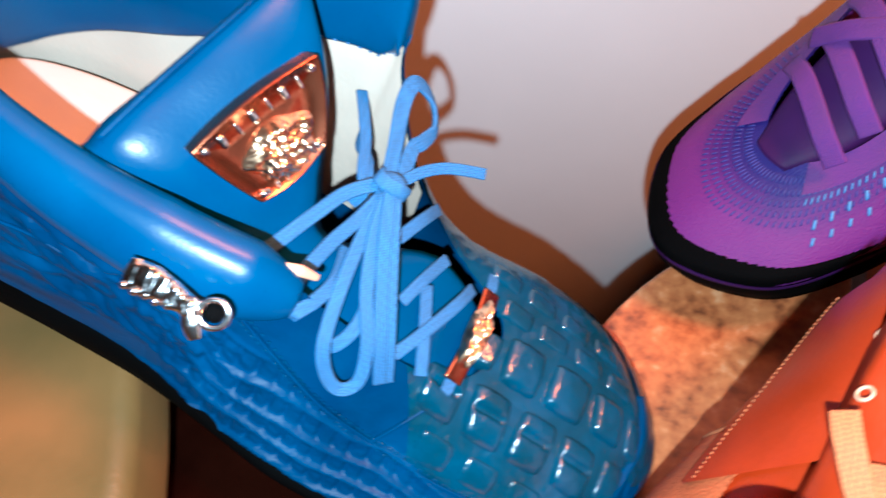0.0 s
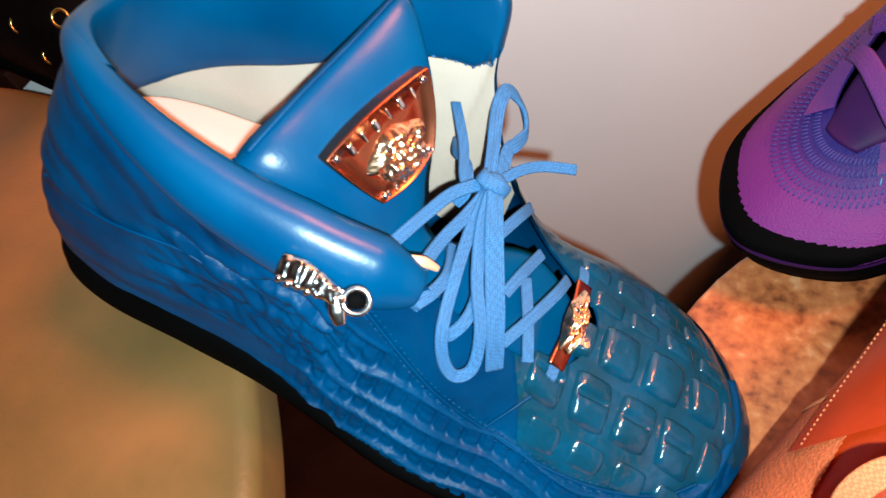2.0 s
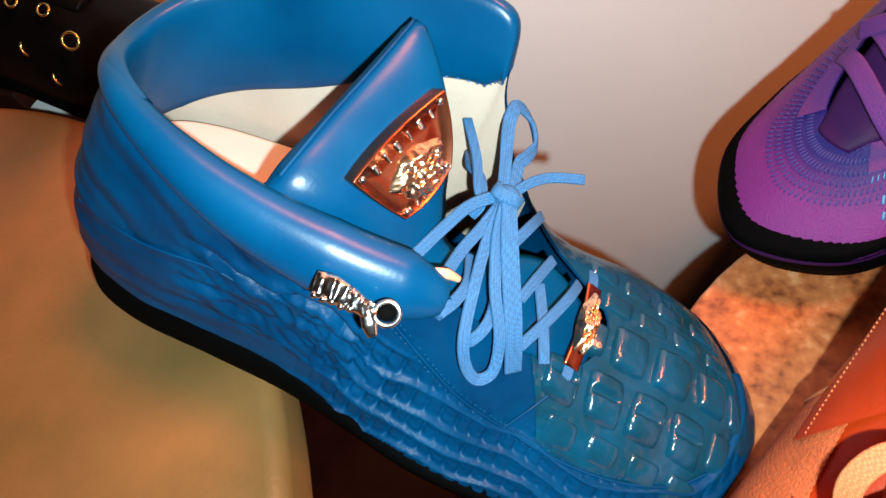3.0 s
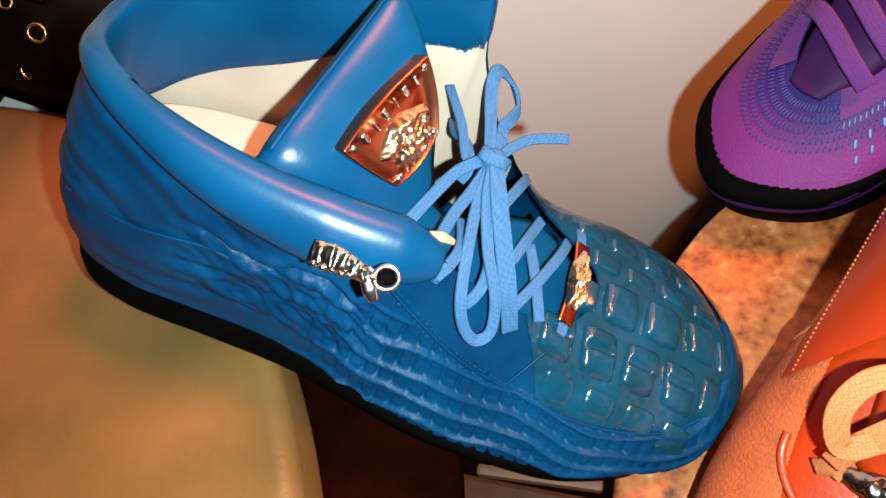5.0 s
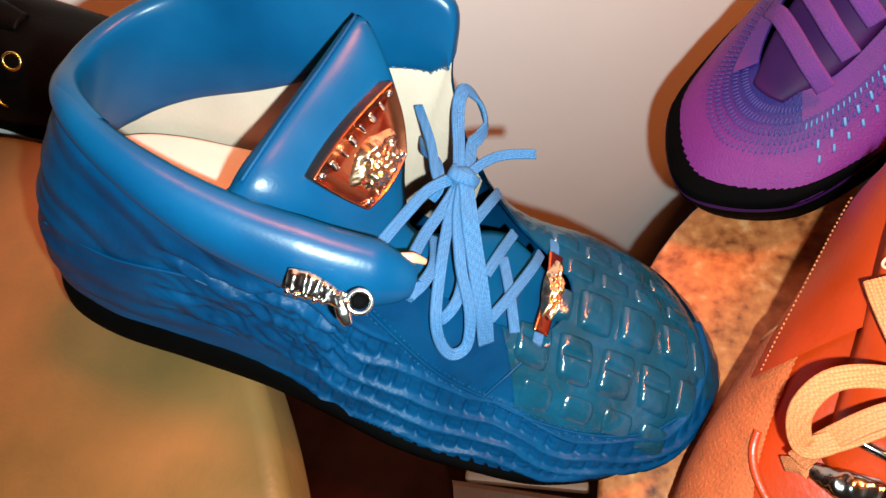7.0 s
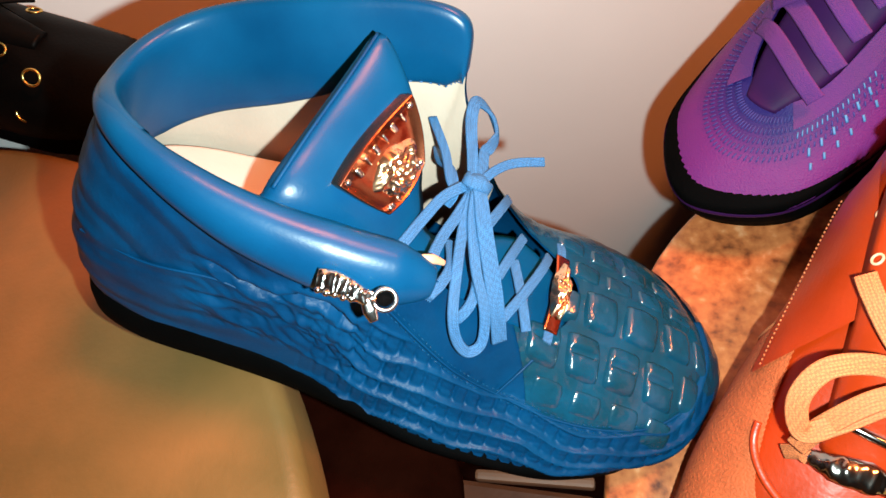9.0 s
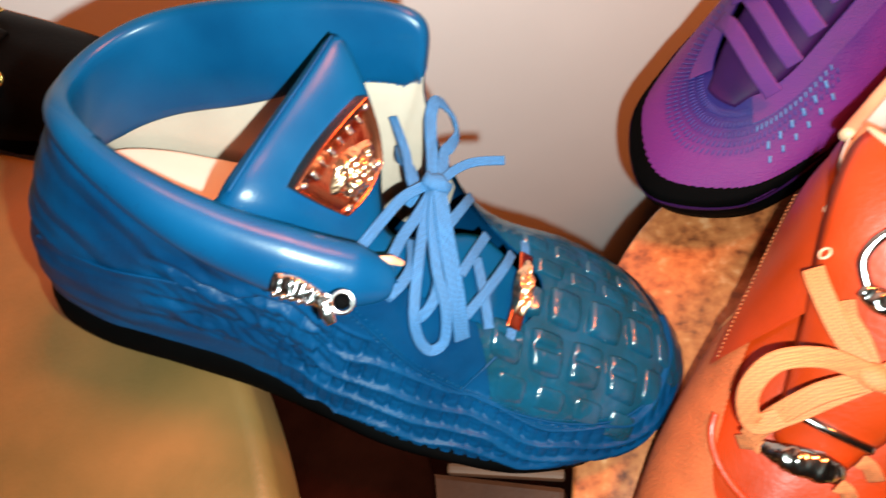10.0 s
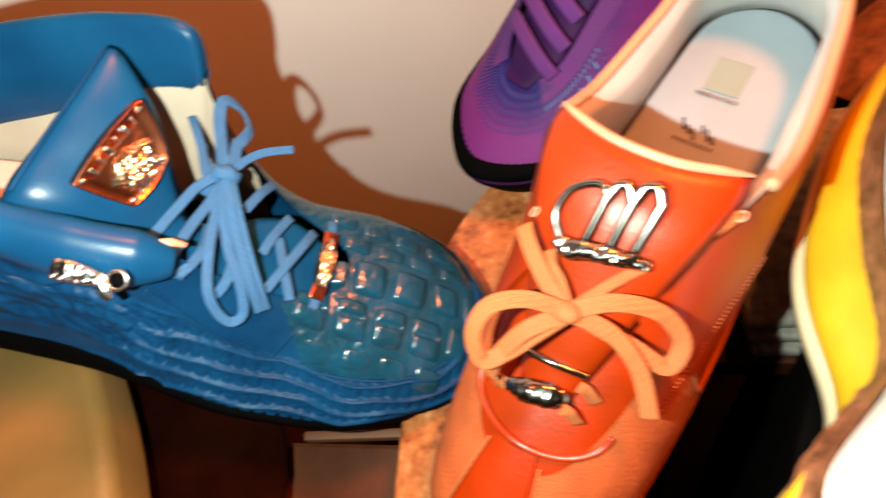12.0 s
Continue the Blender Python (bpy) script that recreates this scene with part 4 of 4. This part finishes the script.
    c2 = part("clip", sweep([(0.196, -0.013, 0.080), (0.195, -0.004, 0.083), (0.192, 0.005, 0.082), (0.190, 0.012, 0.079)], [0.004, 0.010, 0.011, 0.006], [0.003, 0.006, 0.006, 0.003], count=50, sides=14, power=2.2), STEEL, t, "dark crocodile clip")
    for v_ in c2.data.vertices:
        v_.co += Vector((0.4, 0, 0.9)) * 0.0012 * noise.noise(v_.co * 450)
    # vamp oval
    ov = [(0.192 + 0.024 * math.cos(a), 0.032 * math.sin(a)) for a in np.linspace(-1.5, 1.5, 14)]
    sk = Skin(lo, 0.30, 0.70)
    part("vamp_seam", sweep([(x, y, sk.z(x, y) + 0.0022) for x, y in ov], 0.0030, 0.0016, count=60, sides=8), ORANGE, up)
    lc = thing("shoelace", m, "pale orange flat shoelace tied in a bow on the low sneaker", "shoelace")
    K = (0.1615, 0.002, 0.108)
    def lace(name, pts, w=0.0075, n=50, th=0.0011):
        return part(name, sweep(pts, w * 0.92, th * 1.3, up=(0.4, 0, 0.9), count=n, sides=44, ribs=7), ORANGE_LACE, lc)
    lace("loop", [(0.1615, 0.0020, 0.1085), (0.1653, -0.0118, 0.1145), (0.1742, -0.0225, 0.1157), (0.1860, -0.0246, 0.1109), (0.1933, -0.0187, 0.1035), (0.1861, -0.0125, 0.1020), (0.1737, -0.0047, 0.1050), (0.1633, 0.0020, 0.1080)], n=90)
    lace("tail", [(0.1638, 0.0014, 0.1080), (0.1751, -0.0078, 0.1083), (0.1891, -0.0152, 0.1000), (0.1971, -0.0177, 0.0900)])
    lace("loop", [(0.1610, 0.0030, 0.1085), (0.1508, 0.0165, 0.1100), (0.1460, 0.0310, 0.1040), (0.1504, 0.0408, 0.0952), (0.1607, 0.0399, 0.0911), (0.1607, 0.0270, 0.0969), (0.1611, 0.0079, 0.1065)], n=90)
    lace("tail", [(0.1617, 0.0040, 0.1080), (0.1605, 0.0186, 0.1030), (0.1668, 0.0323, 0.0946), (0.1800, 0.0427, 0.0850)])
    lace("strand", [(0.1615, 0.0013, 0.1080), (0.1541, -0.0118, 0.1100), (0.1455, -0.0227, 0.1124), (0.1400, -0.0280, 0.1120)])
    lace("strand", [(0.1610, 0.0022, 0.1080), (0.1532, -0.0056, 0.1090), (0.1491, -0.0113, 0.1098), (0.1440, -0.0150, 0.1090)], w=0.006)
    lace("strand", [K, (0.140, 0.015, 0.109), (0.122, 0.029, 0.110), (0.103, 0.039, 0.110)], w=0.0045)
    for x, y in ((0.197, -0.016), (0.183, 0.017), (0.194, 0.015)):
        lace("strand", [(x, y * 0.8, 0.081), (x, y, 0.079), (x + 0.002, y * 1.25, 0.073)], w=0.006, n=16)
    bk = bmesh.new()
    bmesh.ops.create_uvsphere(bk, u_segments=18, v_segments=12, radius=1, matrix=Matrix.Translation((0.1618, 0.0025, 0.1092)) @ Matrix.Diagonal((0.0044, 0.0056, 0.0028, 1)))
    part("knot", bk, ORANGE_LACE, lc)
    for x, y in ((0.133, -0.0275), (0.118, -0.0335), (0.104, 0.040)):
        rg = [(x + 0.002 * math.cos(a), y + 0.0014 * math.sin(a), 0.1105 + 0.001 * math.sin(a)) for a in np.linspace(0, 6.283, 10, endpoint=False)]
        part("eyelet", sweep(rg, 0.001, 0.001, count=20, sides=6, closed=True), PINK_EDGE, up)


def build_purple():
    m = pose(0.3500, 0.2985, 0.7816, 0, 18, 222)
    t = thing("running_shoe", m, "purple knit running shoe with violet laces, black sole", "shoe")
    side = [((0.012, -0.024), (0.010, -0.030, 0.05), (0.016, -0.024, 0.085)), ((0.050, -0.034), (0.050, -0.040, 0.05), (0.055, -0.034, 0.080)), ((0.095, -0.037), (0.095, -0.043, 0.055), (0.105, -0.034, 0.100)),
            ((0.140, -0.042), (0.140, -0.045, 0.055), (0.150, -0.027, 0.094)), ((0.185, -0.047), (0.185, -0.046, 0.047), (0.185, -0.024, 0.077)), ((0.225, -0.048), (0.224, -0.045, 0.039), (0.212, -0.020, 0.061)), ((0.264, -0.037), (0.260, -0.035, 0.036), (0.228, -0.011, 0.055))]
    lo = Loft(mirror_keys(((0.0, 0.0), (-0.004, 0.0, 0.05), (0.004, 0.0, 0.09)), side, ((0.288, 0.0), (0.281, 0.0, 0.037), (0.232, 0.0, 0.053))), base_z=0.026)
    sole = sole_from(lo, t, BLACK, "black rubber sole", h=0.034, flare=0.0035, spring=0.004)
    up = part("upper", lo.mesh(nu=300, nv=44, lift=lambda u, v: 0.0003 * math.sin(u * 900) * math.sin(v * 150)), PURPLE, t)
    part("rand", lo.mesh(nu=240, nv=10, v0=0.0, v1=0.25, lift=lambda u, v: 0.0016), PURPLE_DARK, up, "dark purple rubber rand")

    def out(u, v):
        n = lo.normal(u, v)
        return n if n[2] > 0 else -n
    # knit of short raised dashes fanned round the front of the lacing
    dashes, pale = [], []
    for k in range(5):
        v0 = 0.74 + 0.046 * k
        for i in range(60):
            u = 0.33 + 0.34 * (i + 0.5 * (k % 2)) / 60
            p, q = lo.at(u, v0), lo.at(u + 0.0012, v0 + 0.030)
            n = out(u, v0)
            (pale if u > 0.575 and k > 1 else dashes).append(sweep([p + n * 0.0002, (p + q) / 2 + n * 0.0004, q + n * 0.0002], 0.0007, 0.0005, up=n, count=4, sides=5))
    tagged(part("knit_relief", merge(*dashes), INDIGO, up), kind="stuff")
    tagged(part("knit_relief", merge(*pale), CYAN, up), kind="stuff")
    # printed dashes in paired rows up the outer side
    for k in range(12):
        s, side_ = k // 2, k % 2
        u, v0 = 0.590 + 0.013 * s, 0.60 + 0.100 * side_ + 0.014 * s
        p, q = lo.at(u, v0), lo.at(u + 0.001, v0 + 0.050)
        n = out(u, v0)
        part("print_dash", sweep([p + n * 0.0004, q + n * 0.0004], 0.0013, 0.0006, up=n, count=4, sides=6), CYAN, up)
    part("tongue", leaf([[(0.233, -0.010, 0.051), (0.235, 0, 0.052), (0.233, 0.010, 0.051)], [(0.212, -0.019, 0.058), (0.212, 0, 0.062), (0.212, 0.019, 0.058)], [(0.185, -0.022, 0.072), (0.185, 0, 0.078), (0.185, 0.022, 0.072)],
                         [(0.150, -0.025, 0.090), (0.150, 0, 0.098), (0.150, 0.025, 0.090)], [(0.105, -0.028, 0.112), (0.100, 0, 0.124), (0.105, 0.028, 0.112)]], (0.4, 0, 0.9), 0.006), PURPLE_DARK, t)
    for a, b in ((0.24, 0.425), (0.575, 0.76)):
        part("eyestay", lo.mesh(a, b, 0.88, 1.0, nu=70, nv=10, lift=lambda u, v: 0.0012), PURPLE_LACE, up)
    part("quarter", lo.mesh(-0.262, 0.262, 0.10, 1.0, nu=120, nv=24, lift=lambda u, v: 0.0012), PURPLE_DARK, up, "very dark purple heel quarter")
    inside(lo, t, -0.2, 0.2, PURPLE_DARK, (0.06, 0, 0), 0.006, 0.3)
    part("outsole", box(bmesh.new(), (0.060, 0.066, 0.006), (0.215, 0.004, 0.0006), 0.0025, 3), TEAL, sole, "dark teal outsole pad")
    lc = thing("shoelace", m, "violet flat shoelace on the running shoe", "shoelace")
    for k in range(5):
        x, z = 0.2190 - 0.0135 * k, 0.0660 + 0.0085 * k
        part("crossing", sweep([(x + 0.003, 0.0225, z - 0.004), (x + 0.001, 0.012, z + 0.0030), (x - 0.004, -0.002, z + 0.0070), (x - 0.009, -0.015, z + 0.0065), (x - 0.012, -0.025, z + 0.001)], 0.0085, 0.0022, up=(0.45, 0, 0.9), count=34, sides=22, ribs=5), PURPLE_LACE, lc)
    for k in range(2):
        x, z = 0.196 - 0.030 * k, 0.081 + 0.018 * k
        part("crossing", sweep([(x + 0.003, -0.024, z - 0.004), (x - 0.004, -0.010, z + 0.007), (x - 0.014, 0.006, z + 0.0105), (x - 0.022, 0.022, z + 0.006)], 0.0085, 0.0022, up=(0.45, 0, 0.9), count=34, sides=22, ribs=5), PURPLE_LACE, lc)


def build_white():
    m = pose(0.396, 0.128, 0.742, 0, 0, 249)
    t = thing("dress_sneaker", m, "white leather shoe with a yellow midsole and brown reptile trim", "shoe")
    side = [((0.010, -0.020), (0.012, -0.024, 0.045), (0.020, -0.022, 0.085)), ((0.050, -0.034), (0.052, -0.032, 0.048), (0.056, -0.028, 0.080)), ((0.090, -0.038), (0.092, -0.032, 0.050), (0.098, -0.026, 0.088)),
            ((0.132, -0.031), (0.136, -0.025, 0.048), (0.142, -0.019, 0.092)), ((0.182, -0.018), (0.184, -0.014, 0.046), (0.180, -0.010, 0.080)), ((0.240, -0.034), (0.236, -0.027, 0.040), (0.200, -0.009, 0.072))]
    lo = Loft(mirror_keys(((0.0, 0.0), (-0.004, 0.0, 0.045), (0.006, 0.0, 0.09)), side, ((0.290, 0.0), (0.272, 0.0, 0.042), (0.206, 0.0, 0.070))), base_z=0.022)
    o = np.array([p[:2] for p in lo.k])
    c = np.array([0.14, 0.0])
    d = (o - c) / np.linalg.norm(o - c, axis=1, keepdims=True)
    def ring(rows_, nm, material, label):
        pts = np.array([np.column_stack([o + d * w, np.full(len(o), z)]) for w, z in rows_])
        n = len(o)
        v, e, f = grid(pts, closed_v=True)
        f += [tuple(range(n)), tuple((len(rows_) - 1) * n + j for j in range(n))]
        return part(nm, (v, e, f), material, t, label)
    ring([(0.018, 0.0), (0.0235, 0.003), (0.0235, 0.010), (0.020, 0.013), (0.0, 0.013)], "outsole", PALE_SOLE, "pale cream outsole edge")
    ring([(0.0205, 0.0132), (0.0208, 0.016), (0.0185, 0.022), (0.008, 0.029), (-0.004, 0.029)], "midsole", YELLOW, "yellow midsole")
    up = part("upper", lo.mesh(nu=200, nv=26), WHITE_LEATHER, t)
    part("rand", lo.mesh(nu=360, nv=16, v0=0.06, v1=0.44, lift=lambda u, v: 0.0020 + 0.0060 * max(0.0, 0.36 - v) + 0.0006 * noise.noise(lo.at(u, v) * 240)), BROWN_SNAKE, up, "brown reptile leather trim")
    part("tongue", leaf([[(0.205, -0.010, 0.066), (0.206, 0, 0.068), (0.205, 0.010, 0.066)], [(0.15, -0.022, 0.088), (0.15, 0, 0.096), (0.15, 0.022, 0.088)], [(0.10, -0.026, 0.105), (0.098, 0, 0.112), (0.10, 0.026, 0.105)]], (0.4, 0, 0.9), 0.007), WHITE_LEATHER, t)
    inside(lo, t, -0.24, 0.24, WHITE_LEATHER, (0.06, 0, 0), 0.006, 0.3)
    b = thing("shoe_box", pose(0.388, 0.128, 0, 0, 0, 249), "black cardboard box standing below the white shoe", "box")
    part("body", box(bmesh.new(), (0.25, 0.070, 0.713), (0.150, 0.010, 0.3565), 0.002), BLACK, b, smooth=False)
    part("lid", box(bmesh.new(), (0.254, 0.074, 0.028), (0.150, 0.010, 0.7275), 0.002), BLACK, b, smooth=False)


def plain_shoe(name, m, label, upper_mat, sole_mat):
    t = thing(name, m, label, "shoe")
    side = [((0.012, -0.026), (0.010, -0.033, 0.045), (0.016, -0.028, 0.080)), ((0.060, -0.034), (0.060, -0.040, 0.048), (0.064, -0.034, 0.074)), ((0.110, -0.037), (0.110, -0.042, 0.050), (0.112, -0.030, 0.088)),
            ((0.155, -0.042), (0.155, -0.043, 0.048), (0.150, -0.020, 0.090)), ((0.200, -0.046), (0.200, -0.043, 0.042), (0.180, -0.014, 0.078)), ((0.250, -0.038), (0.245, -0.033, 0.036), (0.200, -0.008, 0.068))]
    lo = Loft(mirror_keys(((0.0, 0.0), (-0.004, 0.0, 0.045), (0.006, 0.0, 0.086)), side, ((0.290, 0.0), (0.272, 0.0, 0.036), (0.206, 0.0, 0.066))), count=140)
    sole_from(lo, t, sole_mat, "rubber sole")
    up = part("upper", lo.mesh(nu=160, nv=22), upper_mat, t)
    part("tongue", leaf([[(0.206, -0.008, 0.064), (0.207, 0, 0.066), (0.206, 0.008, 0.064)], [(0.155, -0.020, 0.084), (0.155, 0, 0.094), (0.155, 0.020, 0.084)], [(0.105, -0.025, 0.098), (0.100, 0, 0.108), (0.105, 0.025, 0.098)]], (0.4, 0, 0.9), 0.006), upper_mat, t)
    inside(lo, t, -0.24, 0.24, upper_mat, (0.06, 0, 0), 0.006, 0.3)
    return t, lo, up


def build_others():
    # support under the orange heel
    t = thing("shoe_box", pose(0, 0, 0), "plain dark brown cardboard shoe box on the shelf unit", "box")
    part("body", box(bmesh.new(), (0.040, 0.070, 0.054), (0.265, 0.092, 0.6900), 0.002), WOOD, t, smooth=False)
    part("lid", box(bmesh.new(), (0.044, 0.074, 0.010), (0.265, 0.092, 0.7224), 0.002), WOOD, t, smooth=False)
    g = thing("folded_cloth", pose(0, 0, 0), "folded grey patterned cloth on a dark shelf", "cloth")
    for k in range(3):
        part("fold", box(bmesh.new(), (0.30, 0.14, 0.010), (0.442 - 0.003 * k, 0.078 + 0.004 * k, 0.668 + 0.0102 * k), 0.004, 3), GREY_CLOTH, g)
    sh = thing("shelf_unit", pose(0, 0, 0), "dark brown wooden shelf unit by the wall", "shelf")
    part("shelf_board", box(bmesh.new(), (0.456, 0.36, 0.02), (0.472, 0.185, 0.6525), 0.002), WOOD, sh, smooth=False)
    part("side_panel", box(bmesh.new(), (0.02, 0.36, 0.642), (0.256, 0.185, 0.321), 0.002), WOOD, sh, smooth=False)
    part("side_panel", box(bmesh.new(), (0.02, 0.36, 0.642), (0.69, 0.185, 0.321), 0.002), WOOD, sh, smooth=False)
    # brown reptile shoe further back
    t, lo, up = plain_shoe("loafer", pose(0.62, 0.300, 0.664, 0, 0, 206), "brown reptile leather loafer with a gold buckle", BROWN_SNAKE, BLACK)
    part("buckle", sweep([(0.165, -0.018, 0.098), (0.165, 0.018, 0.098), (0.185, 0.018, 0.088), (0.185, -0.018, 0.088)], 0.003, 0.003, count=40, sides=8, closed=True), GOLD, t, "gold buckle")
    bx = thing("shoe_box", pose(0, 0, 0), "dark teal cardboard shoe box under the purple heel", "box")
    part("body", box(bmesh.new(), (0.080, 0.060, 0.090), (0.338, 0.300, 0.7080), 0.002), TEAL, bx, smooth=False)
    part("lid", box(bmesh.new(), (0.084, 0.064, 0.012), (0.338, 0.300, 0.7594), 0.002), TEAL, bx, smooth=False)
    # black shoe with gold eyelets on a shelf by the wall
    t, lo, up = plain_shoe("sneaker", pose(-0.475, 0.200, 0.744, 0, 0, -8), "black leather sneaker with gold eyelets", BLACK_LEATHER, BLACK)
    for k in range(4):
        for s in (-1, 1):
            x, z = 0.128 + 0.022 * k, 0.094 - 0.0065 * k
            y = s * (0.028 - 0.003 * k)
            rg = [(x + 0.0042 * math.cos(a), y + 0.0036 * math.sin(a), z + 0.0012 * math.cos(a) * -1 - s * 0.0016 * math.sin(a)) for a in np.linspace(0, 2 * math.pi, 12, endpoint=False)]
            part("eyelet", sweep(rg, 0.0016, 0.0016, count=30, sides=8, closed=True), EYELET_GOLD, up, "gold eyelet")
    inv = t.matrix_world.inverted()
    for c in ((-0.283, 0.131, 0.784), (-0.262, 0.140, 0.806), (-0.305, 0.140, 0.800)):
        rg = []
        for a in np.linspace(0, 2 * math.pi, 14, endpoint=False):
            q = Vector(c) + 0.0052 * (math.cos(a) * Vector((0.86, 0.5, 0.0)) + math.sin(a) * Vector((-0.3, 0.52, 0.8)))
            rg.append(tuple(inv @ q))
        part("eyelet", sweep(rg, 0.0018, 0.0018, count=36, sides=8, closed=True), EYELET_GOLD, up, "gold eyelet")
    lc = thing("shoelace", t.matrix_world.copy(), "black round shoelace on the black sneaker", "shoelace")
    for k in range(3):
        x, z = 0.132 + 0.022 * k, 0.100 - 0.0065 * k
        part("crossing", sweep([(x, -0.026, z - 0.004), (x + 0.008, 0, z + 0.006), (x + 0.018, 0.024, z - 0.008)], 0.005, 0.003, count=24, sides=8), BLACK_LEATHER, lc)
    s2 = thing("wall_shelf", pose(0, 0, 0), "small dark wooden wall shelf", "shelf")
    part("shelf_board", box(bmesh.new(), (0.16, 0.13, 0.018), (-0.47, 0.215, 0.7345), 0.002), WOOD, s2, smooth=False)
    part("bracket", box(bmesh.new(), (0.02, 0.10, 0.06), (-0.47, 0.215, 0.695), 0.002), WOOD, s2, smooth=False)


WALL_TURN = math.atan2(0.300, 0.954)
TEAL = mat("dark_teal_card", (0.010, 0.050, 0.046), 0.7, vary=0.2, scale=80, bump=0.8, fine=900)
BLACK_LEATHER = mat("black_leather", (0.0015, 0.0015, 0.0015), 0.5, vary=0.2, bump=0.3, spec=0.06)
EYELET_GOLD = mat("brass", (0.75, 0.50, 0.14), 0.25, 1.0, vary=0.05)
PALE_SOLE = mat("cream_rubber", (0.62, 0.55, 0.36), 0.5, vary=0.05)
ROUND_TOP = 0.760
STRIP = mat("pale_wood_strip", (0.12, 0.040, 0.016), 0.6, vary=0.1)
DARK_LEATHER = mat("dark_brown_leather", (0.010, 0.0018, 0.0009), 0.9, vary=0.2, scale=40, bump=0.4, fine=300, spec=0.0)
ORANGE_SOLE = mat("orange_rubber", (0.70, 0.10, 0.01), 0.5, vary=0.1)
PALE_LINING = mat("pale_lining_leather", (0.46, 0.46, 0.46), 0.6, vary=0.06)
PATCH = mat("label_cloth", (0.22, 0.28, 0.25), 0.7, vary=0.04)
INDIGO = mat("indigo_knit", (0.030, 0.030, 0.19), 0.7, vary=0.1)
build_room()
build_slab()
build_round()
build_low()
build_orange()
build_purple()
build_white()
build_others()
